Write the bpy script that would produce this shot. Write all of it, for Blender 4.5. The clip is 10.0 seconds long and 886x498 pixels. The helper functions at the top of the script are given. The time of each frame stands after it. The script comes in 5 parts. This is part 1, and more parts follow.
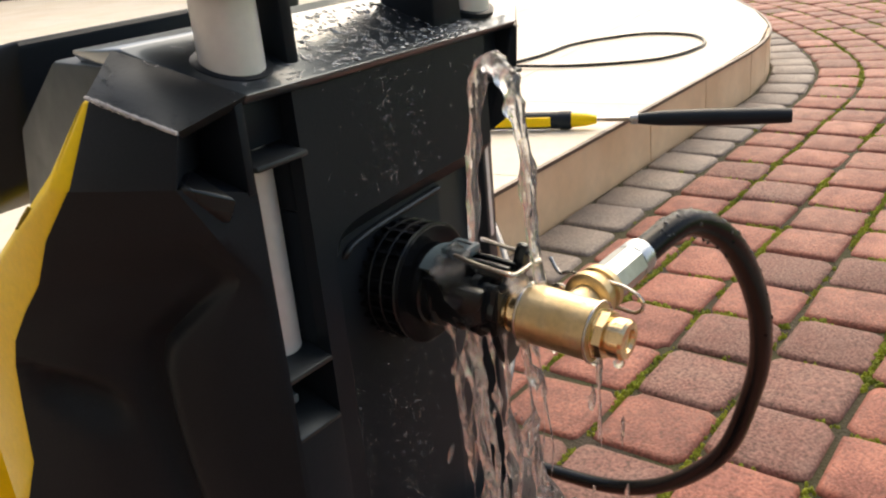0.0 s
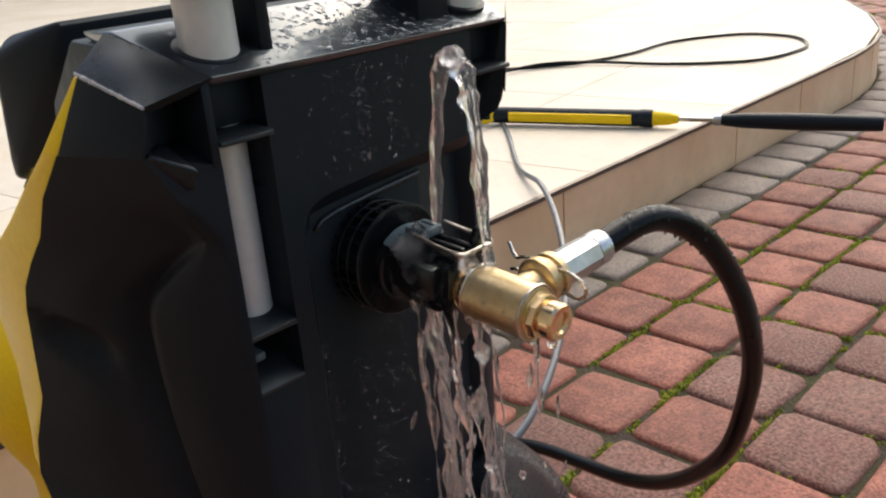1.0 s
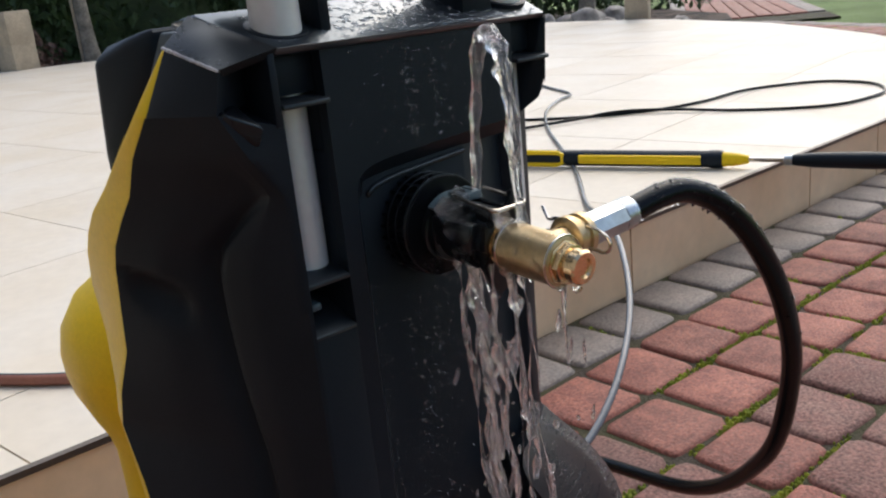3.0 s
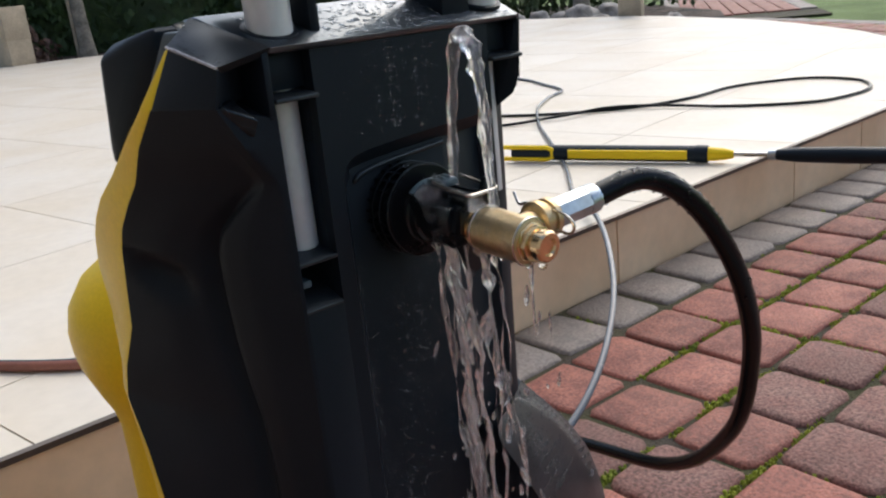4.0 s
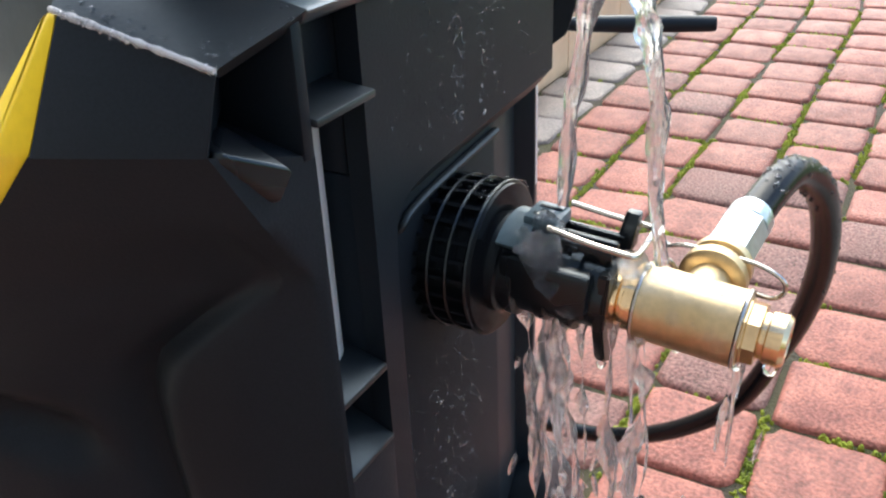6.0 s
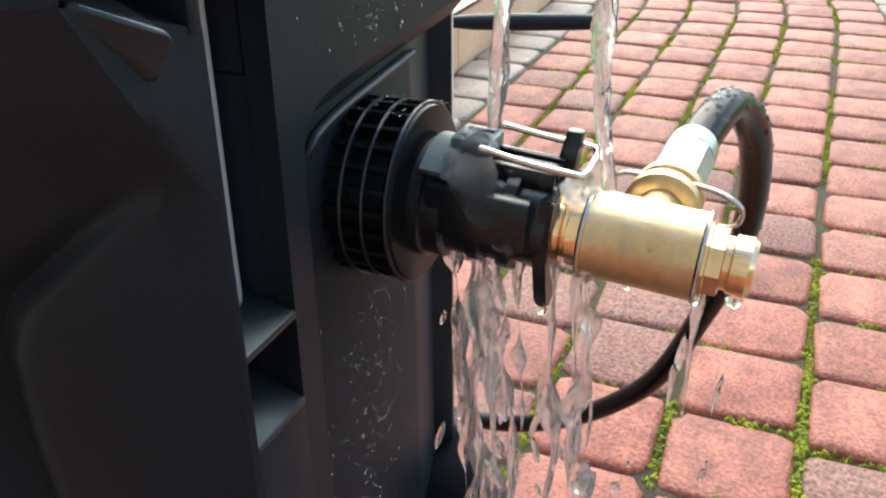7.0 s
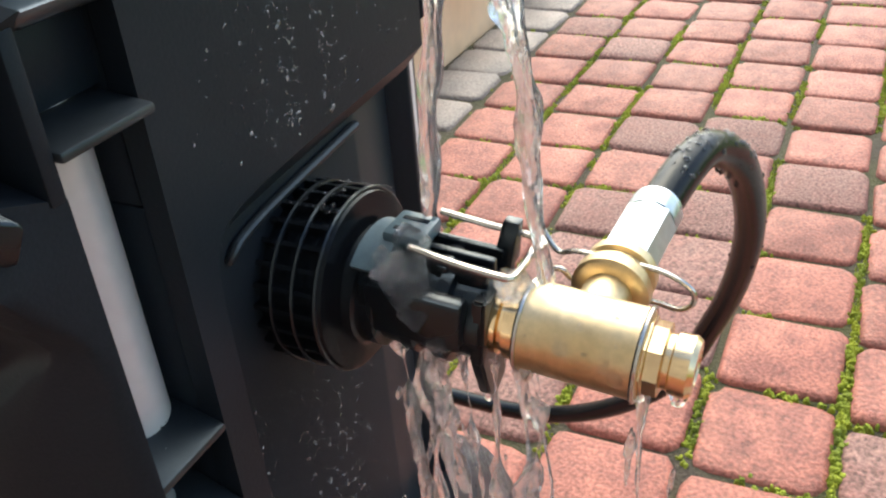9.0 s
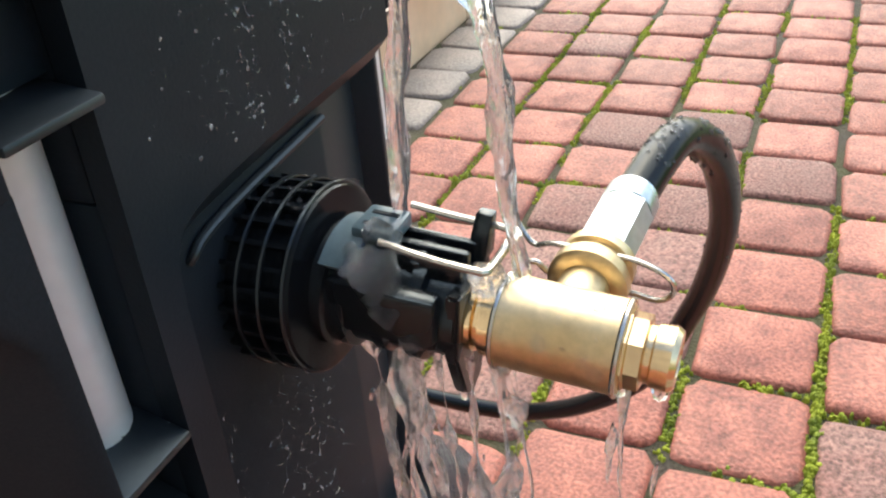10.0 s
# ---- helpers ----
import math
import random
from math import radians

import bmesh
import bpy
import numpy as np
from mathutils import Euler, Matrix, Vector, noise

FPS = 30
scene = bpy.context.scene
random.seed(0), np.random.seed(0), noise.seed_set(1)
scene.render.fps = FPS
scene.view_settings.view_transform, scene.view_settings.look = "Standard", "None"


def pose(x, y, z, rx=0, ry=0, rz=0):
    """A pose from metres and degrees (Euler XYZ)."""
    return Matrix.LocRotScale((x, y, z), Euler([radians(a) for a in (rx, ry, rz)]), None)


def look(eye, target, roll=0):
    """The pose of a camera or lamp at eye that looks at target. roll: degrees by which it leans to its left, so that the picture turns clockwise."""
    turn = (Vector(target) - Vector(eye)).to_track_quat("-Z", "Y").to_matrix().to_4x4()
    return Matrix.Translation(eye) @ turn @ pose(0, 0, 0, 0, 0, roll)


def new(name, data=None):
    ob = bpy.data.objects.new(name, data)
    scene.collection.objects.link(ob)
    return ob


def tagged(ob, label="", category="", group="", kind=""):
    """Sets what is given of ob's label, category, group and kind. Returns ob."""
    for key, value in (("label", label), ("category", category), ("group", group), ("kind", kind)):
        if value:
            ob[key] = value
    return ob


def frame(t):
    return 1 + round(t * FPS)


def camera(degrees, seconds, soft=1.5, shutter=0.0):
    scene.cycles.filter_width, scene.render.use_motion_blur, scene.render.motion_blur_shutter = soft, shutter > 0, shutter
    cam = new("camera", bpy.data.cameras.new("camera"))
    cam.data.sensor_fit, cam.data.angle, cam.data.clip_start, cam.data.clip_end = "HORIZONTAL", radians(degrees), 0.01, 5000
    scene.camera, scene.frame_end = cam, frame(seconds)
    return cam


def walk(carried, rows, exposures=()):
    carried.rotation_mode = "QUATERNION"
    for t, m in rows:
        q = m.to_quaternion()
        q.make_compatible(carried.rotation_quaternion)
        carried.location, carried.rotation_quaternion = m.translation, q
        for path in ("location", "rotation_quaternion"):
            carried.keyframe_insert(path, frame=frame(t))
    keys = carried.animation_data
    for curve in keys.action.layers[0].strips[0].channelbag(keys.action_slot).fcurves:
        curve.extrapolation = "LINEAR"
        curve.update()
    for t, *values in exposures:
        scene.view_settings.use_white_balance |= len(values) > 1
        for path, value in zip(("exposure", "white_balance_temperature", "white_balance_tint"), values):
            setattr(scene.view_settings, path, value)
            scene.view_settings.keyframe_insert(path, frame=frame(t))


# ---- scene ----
cam = camera(52.5, 10.0, soft=2.2)
PATH = [
    (0, (0.9040, -0.0740, 0.6620), (-0.2490, 1.3850, -0.0740), -5.60),
    (0.5, (0.9360, -0.0630, 0.6670), (-0.2930, 1.3190, -0.0940), -4.70),
    (1, (0.9720, -0.0550, 0.6620), (-0.3490, 1.2550, -0.0720), -4.70),
    (1.5, (0.9910, -0.0510, 0.6460), (-0.3940, 1.2380, -0.0010), -5.20),
    (2, (1.0170, -0.0630, 0.6370), (-0.4060, 1.1930, 0.0080), -5.90),
    (3.5, (1.0330, -0.0950, 0.6260), (-0.4410, 1.1250, 0.0440), -5.90),
    (4, (1.0650, -0.1060, 0.6320), (-0.3950, 1.1220, 0.0320), -5.90),
    (4.5, (1.0450, -0.0920, 0.6800), (-0.2710, 1.2120, -0.0720), -5.80),
    (5, (0.9120, -0.0720, 0.6990), (-0.3310, 1.2540, -0.1350), -6.70),
    (5.2, (0.8770, -0.0660, 0.6890), (-0.2910, 1.3070, -0.1780), -6.40),
    (5.5, (0.8290, -0.0440, 0.6740), (-0.2070, 1.4020, -0.2410), -4.20),
    (6.8, (0.7700, -0.0200, 0.6130), (0.0310, 1.5850, -0.3240), -1.90),
    (7, (0.7650, -0.0110, 0.6080), (0.0840, 1.6240, -0.3200), -0.60),
    (7.5, (0.7590, 0.0120, 0.6080), (0.1450, 1.6660, -0.3340), 0.50),
    (8, (0.7770, 0.0260, 0.6280), (0.0190, 1.5840, -0.3710), -2.20),
    (8.5, (0.7790, 0.0370, 0.6440), (-0.0100, 1.5370, -0.4180), -4.50),
    (9, (0.7880, 0.0310, 0.6420), (0.0030, 1.5450, -0.4020), -4.80),
    (9.5, (0.7850, 0.0340, 0.6410), (0.0390, 1.5820, -0.3820), -4.60),
    (10, (0.7850, 0.0370, 0.6360), (0.0560, 1.5760, -0.4120), -5.00),
]
walk(cam, [(t, look(eye, target, roll)) for t, eye, target, roll in PATH],
     exposures=[(0.0, 0.87, 8000, 11), (1.0, 0.62, 7200, 10), (2.0, 0.45, 6600, 10), (3.3, 0.42, 6450, 9), (4.3, 0.42, 6400, 9), (4.8, 0.32, 6450, 10), (5.1, 0.56, 6300, 8),
                (5.6, 1.54, 6150, 6), (7.0, 1.60, 6600, 4), (10.0, 1.62, 6700, 3)])


# ---- light ----
SUN_EL, SUN_AZ = radians(48), radians(-20)
world = bpy.data.worlds.new("world")
scene.world = world
world.use_nodes = True
wn = world.node_tree
sky = wn.nodes.new("ShaderNodeTexSky")
sky.sky_type, sky.sun_disc = "NISHITA", False
sky.sun_elevation, sky.sun_rotation = SUN_EL, SUN_AZ
sky.air_density, sky.dust_density, sky.ozone_density = 1.0, 3.0, 1.0
wn.nodes["Background"].inputs["Strength"].default_value = 0.15
wn.links.new(sky.outputs[0], wn.nodes["Background"].inputs["Color"])
sun_data = bpy.data.lights.new("sun", "SUN")
sun_data.energy, sun_data.angle, sun_data.color = 1.5, radians(82), (1.0, 0.955, 0.89)
sun = new("sun", sun_data)
sun_dir = Vector((math.sin(SUN_AZ) * math.cos(SUN_EL), math.cos(SUN_AZ) * math.cos(SUN_EL), math.sin(SUN_EL)))
sun.rotation_euler = (-sun_dir).to_track_quat("-Z", "Y").to_euler()
sun.location = (0, 0, 6)


# ---- materials ----
def material(name, base, rough=0.5, metal=0.0, vary=0.12, grain=60.0, bump=0.1, blotch=6.0, spec=0.5, per_object=0.0, second=None, bump_dist=0.002, coat=0.0):
    """A principled surface with variation at two scales and a fine relief."""
    m = bpy.data.materials.new(name)
    m.use_nodes = True
    n, l = m.node_tree.nodes, m.node_tree.links
    p = n["Principled BSDF"]
    co = n.new("ShaderNodeTexCoord")
    where = co.outputs["Object"]
    if per_object:
        info = n.new("ShaderNodeObjectInfo")
        add = n.new("ShaderNodeVectorMath")
        add.operation = "MULTIPLY_ADD"
        l.new(info.outputs["Random"], add.inputs[0])
        add.inputs[1].default_value = (37.0, 17.0, 5.0)
        l.new(where, add.inputs[2])
        where = add.outputs[0]
    big = n.new("ShaderNodeTexNoise")
    big.inputs["Scale"].default_value, big.inputs["Detail"].default_value = blotch, 4
    l.new(where, big.inputs["Vector"])
    fine = n.new("ShaderNodeTexNoise")
    fine.inputs["Scale"].default_value, fine.inputs["Detail"].default_value = grain, 6
    l.new(where, fine.inputs["Vector"])
    mix = n.new("ShaderNodeMix")
    mix.data_type = "RGBA"
    other = second or tuple(c * (1 - 2.5 * vary) for c in base)
    mix.inputs[6].default_value, mix.inputs[7].default_value = (*base, 1), (*other, 1)
    ramp = n.new("ShaderNodeMapRange")
    ramp.inputs["From Min"].default_value, ramp.inputs["From Max"].default_value = 0.35, 0.65
    l.new(big.outputs["Fac"], ramp.inputs["Value"])
    l.new(ramp.outputs[0], mix.inputs["Factor"])
    hsv = n.new("ShaderNodeHueSaturation")
    l.new(mix.outputs[2], hsv.inputs["Color"])
    val = n.new("ShaderNodeMapRange")
    val.inputs["From Min"].default_value, val.inputs["From Max"].default_value = 0.3, 0.7
    val.inputs["To Min"].default_value, val.inputs["To Max"].default_value = 1 - vary, 1 + vary
    l.new(fine.outputs["Fac"], val.inputs["Value"])
    out = val.outputs[0]
    if per_object:
        spread = n.new("ShaderNodeMapRange")
        spread.inputs["To Min"].default_value, spread.inputs["To Max"].default_value = 1 - per_object, 1 + per_object * 0.6
        l.new(info.outputs["Random"], spread.inputs["Value"])
        mul = n.new("ShaderNodeMath")
        mul.operation = "MULTIPLY"
        l.new(out, mul.inputs[0])
        l.new(spread.outputs[0], mul.inputs[1])
        out = mul.outputs[0]
    l.new(out, hsv.inputs["Value"])
    l.new(hsv.outputs[0], p.inputs["Base Color"])
    rr = n.new("ShaderNodeMapRange")
    rr.inputs["To Min"].default_value, rr.inputs["To Max"].default_value = max(0.02, rough - 0.12), min(1, rough + 0.12)
    l.new(big.outputs["Fac"], rr.inputs["Value"])
    l.new(rr.outputs[0], p.inputs["Roughness"])
    p.inputs["Metallic"].default_value = metal
    p.inputs["Specular IOR Level"].default_value = spec
    p.inputs["Coat Weight"].default_value = coat
    p.inputs["Coat Roughness"].default_value = 0.1
    if bump:
        b = n.new("ShaderNodeBump")
        b.inputs["Strength"].default_value, b.inputs["Distance"].default_value = bump, bump_dist
        l.new(fine.outputs["Fac"], b.inputs["Height"])
        l.new(b.outputs[0], p.inputs["Normal"])
    return m


def water_material():
    m = bpy.data.materials.new("water")
    m.use_nodes = True
    n, l = m.node_tree.nodes, m.node_tree.links
    p = n["Principled BSDF"]
    p.inputs["Base Color"].default_value = (0.97, 0.98, 1.0, 1)
    p.inputs["Roughness"].default_value = 0.0
    p.inputs["IOR"].default_value = 1.33
    p.inputs["Transmission Weight"].default_value = 0.98
    t = n.new("ShaderNodeTexNoise")
    t.inputs["Scale"].default_value, t.inputs["Detail"].default_value = 140, 3
    b = n.new("ShaderNodeBump")
    b.inputs["Strength"].default_value, b.inputs["Distance"].default_value = 0.25, 0.002
    l.new(t.outputs["Fac"], b.inputs["Height"])
    l.new(b.outputs[0], p.inputs["Normal"])
    return m


BLACK = material("black_plastic", (0.0115, 0.0160, 0.0225), 0.44, vary=0.12, grain=900, bump=0.12, blotch=5, spec=0.22, bump_dist=0.0006)
BLACK_GLOSS = material("black_gloss_plastic", (0.0075, 0.009, 0.0115), 0.26, vary=0.1, grain=500, bump=0.06, spec=0.5, bump_dist=0.0006)
BLACK_MATTE = material("matte_black_plastic", (0.0150, 0.0185, 0.0240), 0.52, vary=0.12, grain=1100, bump=0.15, blotch=7, spec=0.14, bump_dist=0.0006)
WET_BLACK = material("wet_black_plastic", (0.0095, 0.0125, 0.0165), 0.32, vary=0.1, grain=500, bump=0.05, spec=1.0, bump_dist=0.0004, coat=0.6)
GREY_PLASTIC = material("grey_plastic", (0.095, 0.145, 0.170), 0.35, vary=0.1, grain=400, bump=0.06)
YELLOW = material("yellow_plastic", (0.86, 0.60, 0.012), 0.42, vary=0.05, grain=300, bump=0.05, spec=0.25, second=(0.82, 0.56, 0.012), bump_dist=0.0006)
ALU = material("anodised_tube", (0.66, 0.67, 0.68), 0.36, metal=0.25, vary=0.04, grain=200, bump=0.03, bump_dist=0.0005)
BRASS = material("brass", (0.66, 0.54, 0.345), 0.40, metal=1.0, vary=0.12, grain=350, bump=0.12, blotch=45, second=(0.56, 0.42, 0.23), bump_dist=0.0006)
BRASS_BRIGHT = material("polished_brass", (0.88, 0.66, 0.39), 0.2, metal=1.0, vary=0.08, grain=300, bump=0.08, blotch=60, bump_dist=0.0006)
ZINC = material("zinc_steel", (0.50, 0.56, 0.60), 0.3, metal=0.85, vary=0.08, grain=300, bump=0.12, blotch=70, bump_dist=0.0006)
STEEL = material("steel_wire", (0.6, 0.57, 0.52), 0.25, metal=1.0, vary=0.08, grain=300, bump=0.05, bump_dist=0.0005)
RUBBER = material("black_rubber", (0.0052, 0.006, 0.0078), 0.24, vary=0.15, grain=400, bump=0.05, spec=0.14, bump_dist=0.0008)
RED_PAVER = material("red_concrete", (0.285, 0.096, 0.065), 0.62, vary=0.46, grain=230, bump=0.7, blotch=26, second=(0.192, 0.067, 0.050), spec=0.35, per_object=0.22, bump_dist=0.003)
DARK_PAVER = material("brown_concrete", (0.175, 0.078, 0.063), 0.7, spec=0.3, vary=0.6, grain=220, bump=0.8, blotch=20, second=(0.19, 0.106, 0.088), per_object=0.12, bump_dist=0.003)
GREY_PAVER = material("grey_concrete", (0.195, 0.160, 0.138), 0.62, vary=0.32, grain=170, bump=0.9, blotch=14, second=(0.155, 0.135, 0.122), per_object=0.12, bump_dist=0.003)
SOIL = material("joint_soil", (0.034, 0.025, 0.016), 0.95, vary=0.25, grain=220, bump=0.8, blotch=7, second=(0.042, 0.044, 0.012), bump_dist=0.006)
MOSS = material("moss", (0.27, 0.31, 0.016), 0.9, vary=0.35, grain=500, bump=0.9, blotch=25, second=(0.13, 0.17, 0.012), bump_dist=0.004)
TRAVERTINE = material("cream_stone_tile", (0.650, 0.605, 0.520), 0.52, vary=0.04, grain=38, bump=0.06, blotch=2.6, second=(0.615, 0.550, 0.440), per_object=0.03, bump_dist=0.001)
RISER_TILE = material("beige_stone_tile", (0.78, 0.57, 0.37), 0.4, vary=0.06, grain=40, bump=0.08, blotch=5, second=(0.66, 0.45, 0.27), per_object=0.06, bump_dist=0.001)
GROUT = material("grout", (0.30, 0.245, 0.19), 0.9, vary=0.1, grain=300, bump=0.3)
PROFILE = material("edge_profile", (0.12, 0.10, 0.085), 0.4, metal=0.5, vary=0.1, grain=200, bump=0.05)
GRASS = material("grass", (0.10, 0.17, 0.03), 0.9, vary=0.3, grain=60, bump=0.6, blotch=2, second=(0.07, 0.12, 0.02), bump_dist=0.02)
LEAF = material("leaf", (0.06, 0.10, 0.025), 0.55, vary=0.3, grain=20, bump=0.0, blotch=3, second=(0.03, 0.055, 0.015))
BARK = material("bark", (0.34, 0.30, 0.24), 0.85, vary=0.25, grain=60, bump=0.7, blotch=8, bump_dist=0.01)
MULCH = material("bark_mulch", (0.075, 0.05, 0.035), 0.95, vary=0.35, grain=70, bump=0.9, blotch=5, bump_dist=0.02)
POST = material("sandstone", (0.52, 0.43, 0.31), 0.8, vary=0.1, grain=60, bump=0.3, blotch=6, bump_dist=0.004)
ROCK = material("pale_rock", (0.45, 0.42, 0.38), 0.85, vary=0.2, grain=40, bump=0.6, blotch=6, bump_dist=0.01)
RED_HOSE = material("red_grey_hose", (0.30, 0.115, 0.08), 0.5, vary=0.1, grain=200, bump=0.1)
CREST = material("wet_crest_plastic", (0.010, 0.012, 0.014), 0.42, vary=0.12, grain=700, bump=0.1, blotch=30, spec=0.4, bump_dist=0.0005)
WHEEL_BLACK = material("wet_wheel_plastic", (0.012, 0.017, 0.024), 0.36, vary=0.15, grain=500, bump=0.08, blotch=30, spec=0.32, bump_dist=0.0004)
LEDGE = material("wet_ledge_plastic", (0.016, 0.019, 0.022), 0.42, vary=0.15, grain=500, bump=0.08, blotch=60, spec=0.6, bump_dist=0.0004)
# the blue of a reflected sky is put into these materials' specular colour
for plastic in (BLACK, BLACK_GLOSS, BLACK_MATTE, WET_BLACK, RUBBER, CREST, LEDGE, WHEEL_BLACK):
    plastic.node_tree.nodes["Principled BSDF"].inputs["Specular Tint"].default_value = (0.74, 0.90, 1.0, 1.0)
WET_BLACK.node_tree.nodes["Principled BSDF"].inputs["Specular Tint"].default_value = (0.64, 0.85, 1.0, 1.0)
WET_BLACK.node_tree.nodes["Principled BSDF"].inputs["IOR"].default_value = 1.58
# beads of water with some plain white, which stands for their glints
GLINT_DROP = water_material()
GLINT_DROP.name = "water_bead"
GLINT_DROP.node_tree.nodes["Principled BSDF"].inputs["Transmission Weight"].default_value = 0.8
# water made partly white: the crest's bright highlight is put into its colour
GLINT_FILM = water_material()
GLINT_FILM.name = "water_film"
GLINT_FILM.node_tree.nodes["Principled BSDF"].inputs["Transmission Weight"].default_value = 0.6
# a black hose; the sky's grey-blue sheen on it is put into the colour
HOSE_SKY_SHEEN = material("sky_sheen_hose", (0.13, 0.15, 0.175), 0.24, vary=0.12, grain=300, bump=0.05, spec=0.6)
WATER = water_material()
FOAM = water_material()
FOAM.name = "aerated_water"
FOAM.node_tree.nodes["Noise Texture"].inputs["Scale"].default_value = 420
FOAM.node_tree.nodes["Bump"].inputs["Strength"].default_value = 0.75
drawn = FOAM.node_tree.nodes.new("ShaderNodeMapping")
drawn.inputs["Scale"].default_value = (1.0, 1.0, 0.22)
FOAM.node_tree.links.new(FOAM.node_tree.nodes.new("ShaderNodeTexCoord").outputs["Object"], drawn.inputs["Vector"])
FOAM.node_tree.links.new(drawn.outputs[0], FOAM.node_tree.nodes["Noise Texture"].inputs["Vector"])
FOAM.node_tree.nodes["Principled BSDF"].inputs["Transmission Weight"].default_value = 0.93
FOAM.node_tree.nodes["Principled BSDF"].inputs["Roughness"].default_value = 0.0
FROTH = water_material()
FROTH.name = "bubbling_water"
FROTH.node_tree.nodes["Noise Texture"].inputs["Scale"].default_value = 380
FROTH.node_tree.nodes["Bump"].inputs["Strength"].default_value = 0.8
FROTH.node_tree.nodes["Principled BSDF"].inputs["Transmission Weight"].default_value = 0.97
PRINT = material("dark_print", (0.26, 0.20, 0.02), 0.5, vary=0.1, grain=300, bump=0)


# ---- building helpers ----
def shade(me, angle):
    """Smooth faces, with the edges sharper than the angle kept crisp."""
    me.shade_smooth()
    me.set_sharp_from_angle(angle=radians(angle))


def link(name, bm, mat, angle=35):
    bmesh.ops.recalc_face_normals(bm, faces=bm.faces)
    me = bpy.data.meshes.new(name)
    bm.to_mesh(me)
    bm.free()
    me.materials.append(mat)
    shade(me, angle)
    return new(name, me)


def thing(name, place, label, category, group="", kind=""):
    ob = new(name)
    ob.location = place
    ob.empty_display_size = 0.05
    return tagged(ob, label, category, group, kind)


def origin(ob):
    """The world place of a thing or part that is only shifted, not turned."""
    v = Vector((0, 0, 0))
    while ob:
        v += ob.location
        ob = ob.parent
    return v


def part(name, bm, mat, parent, label="", angle=35, turn=None):
    """Links a bmesh that is written in world metres as one mesh under a thing or part."""
    if turn is not None:
        bmesh.ops.transform(bm, matrix=turn, verts=bm.verts)
    bmesh.ops.translate(bm, vec=-origin(parent), verts=bm.verts)
    ob = link(name, bm, mat, angle)
    ob.parent = parent
    return tagged(ob, label)


def box(bm, x0, x1, y0, y1, z0, z1, bevel=0.0, seg=2):
    r = bmesh.ops.create_cube(bm, size=1.0)
    for v in r["verts"]:
        v.co = Vector(((x0 + x1) / 2 + v.co.x * (x1 - x0), (y0 + y1) / 2 + v.co.y * (y1 - y0), (z0 + z1) / 2 + v.co.z * (z1 - z0)))
    if bevel:
        edges = list({e for v in r["verts"] for e in v.link_edges})
        bmesh.ops.bevel(bm, geom=edges, offset=bevel, segments=seg, affect="EDGES", profile=0.5)
    return bm


def hull(bm, points, bevel=0.0, seg=2):
    """The convex solid of some corners, with softened edges."""
    vs = [bm.verts.new(p) for p in points]
    r = bmesh.ops.convex_hull(bm, input=vs)
    junk = list({g for g in r["geom_interior"] + r["geom_unused"] if isinstance(g, bmesh.types.BMVert)})
    bmesh.ops.delete(bm, geom=junk, context="VERTS")
    vs = [v for v in vs if v.is_valid]
    faces = list({f for v in vs for f in v.link_faces})
    edges = list({e for v in vs for e in v.link_edges})
    bmesh.ops.dissolve_limit(bm, angle_limit=radians(2), verts=vs, edges=edges)
    if bevel:
        vs = [v for v in vs if v.is_valid]
        edges = list({e for v in vs for e in v.link_edges})
        bmesh.ops.bevel(bm, geom=edges, offset=bevel, segments=seg, affect="EDGES", profile=0.5)
    return bm


def lathe(bm, base, axis, profile, n=32, squash=1.0):
    """Turns a profile of (along, radius) round the axis from base."""
    a = Vector(axis).normalized()
    u = a.orthogonal().normalized()
    w = a.cross(u)
    rings = []
    for d, r in profile:
        c = Vector(base) + a * d
        if r <= 1e-6:
            rings.append([bm.verts.new(c)])
        else:
            rings.append([bm.verts.new(c + (u * math.cos(k * math.tau / n) + w * math.sin(k * math.tau / n) * squash) * r) for k in range(n)])
    for p, q in zip(rings, rings[1:]):
        for k in range(n):
            j = (k + 1) % n
            if len(p) == 1 and len(q) == 1:
                continue
            if len(p) == 1:
                bm.faces.new((p[0], q[k], q[j]))
            elif len(q) == 1:
                bm.faces.new((p[k], q[0], p[j]))
            else:
                bm.faces.new((p[k], q[k], q[j], p[j]))
    if len(rings[0]) > 1:
        bm.faces.new(rings[0][::-1])
    if len(rings[-1]) > 1:
        bm.faces.new(rings[-1])
    return bm


def glide(points, n=8):
    """A smooth line through some points."""
    c = [Vector(p) for p in points]
    q = [2 * c[0] - c[1], *c, 2 * c[-1] - c[-2]]
    out = []
    for i in range(1, len(q) - 2):
        p0, p1, p2, p3 = q[i - 1:i + 3]
        for k in range(n):
            u = k / n
            out.append(0.5 * ((2 * p1) + (-p0 + p2) * u + (2 * p0 - 5 * p1 + 4 * p2 - p3) * u * u + (-p0 + 3 * p1 - 3 * p2 + p3) * u ** 3))
    return out + [c[-1]]


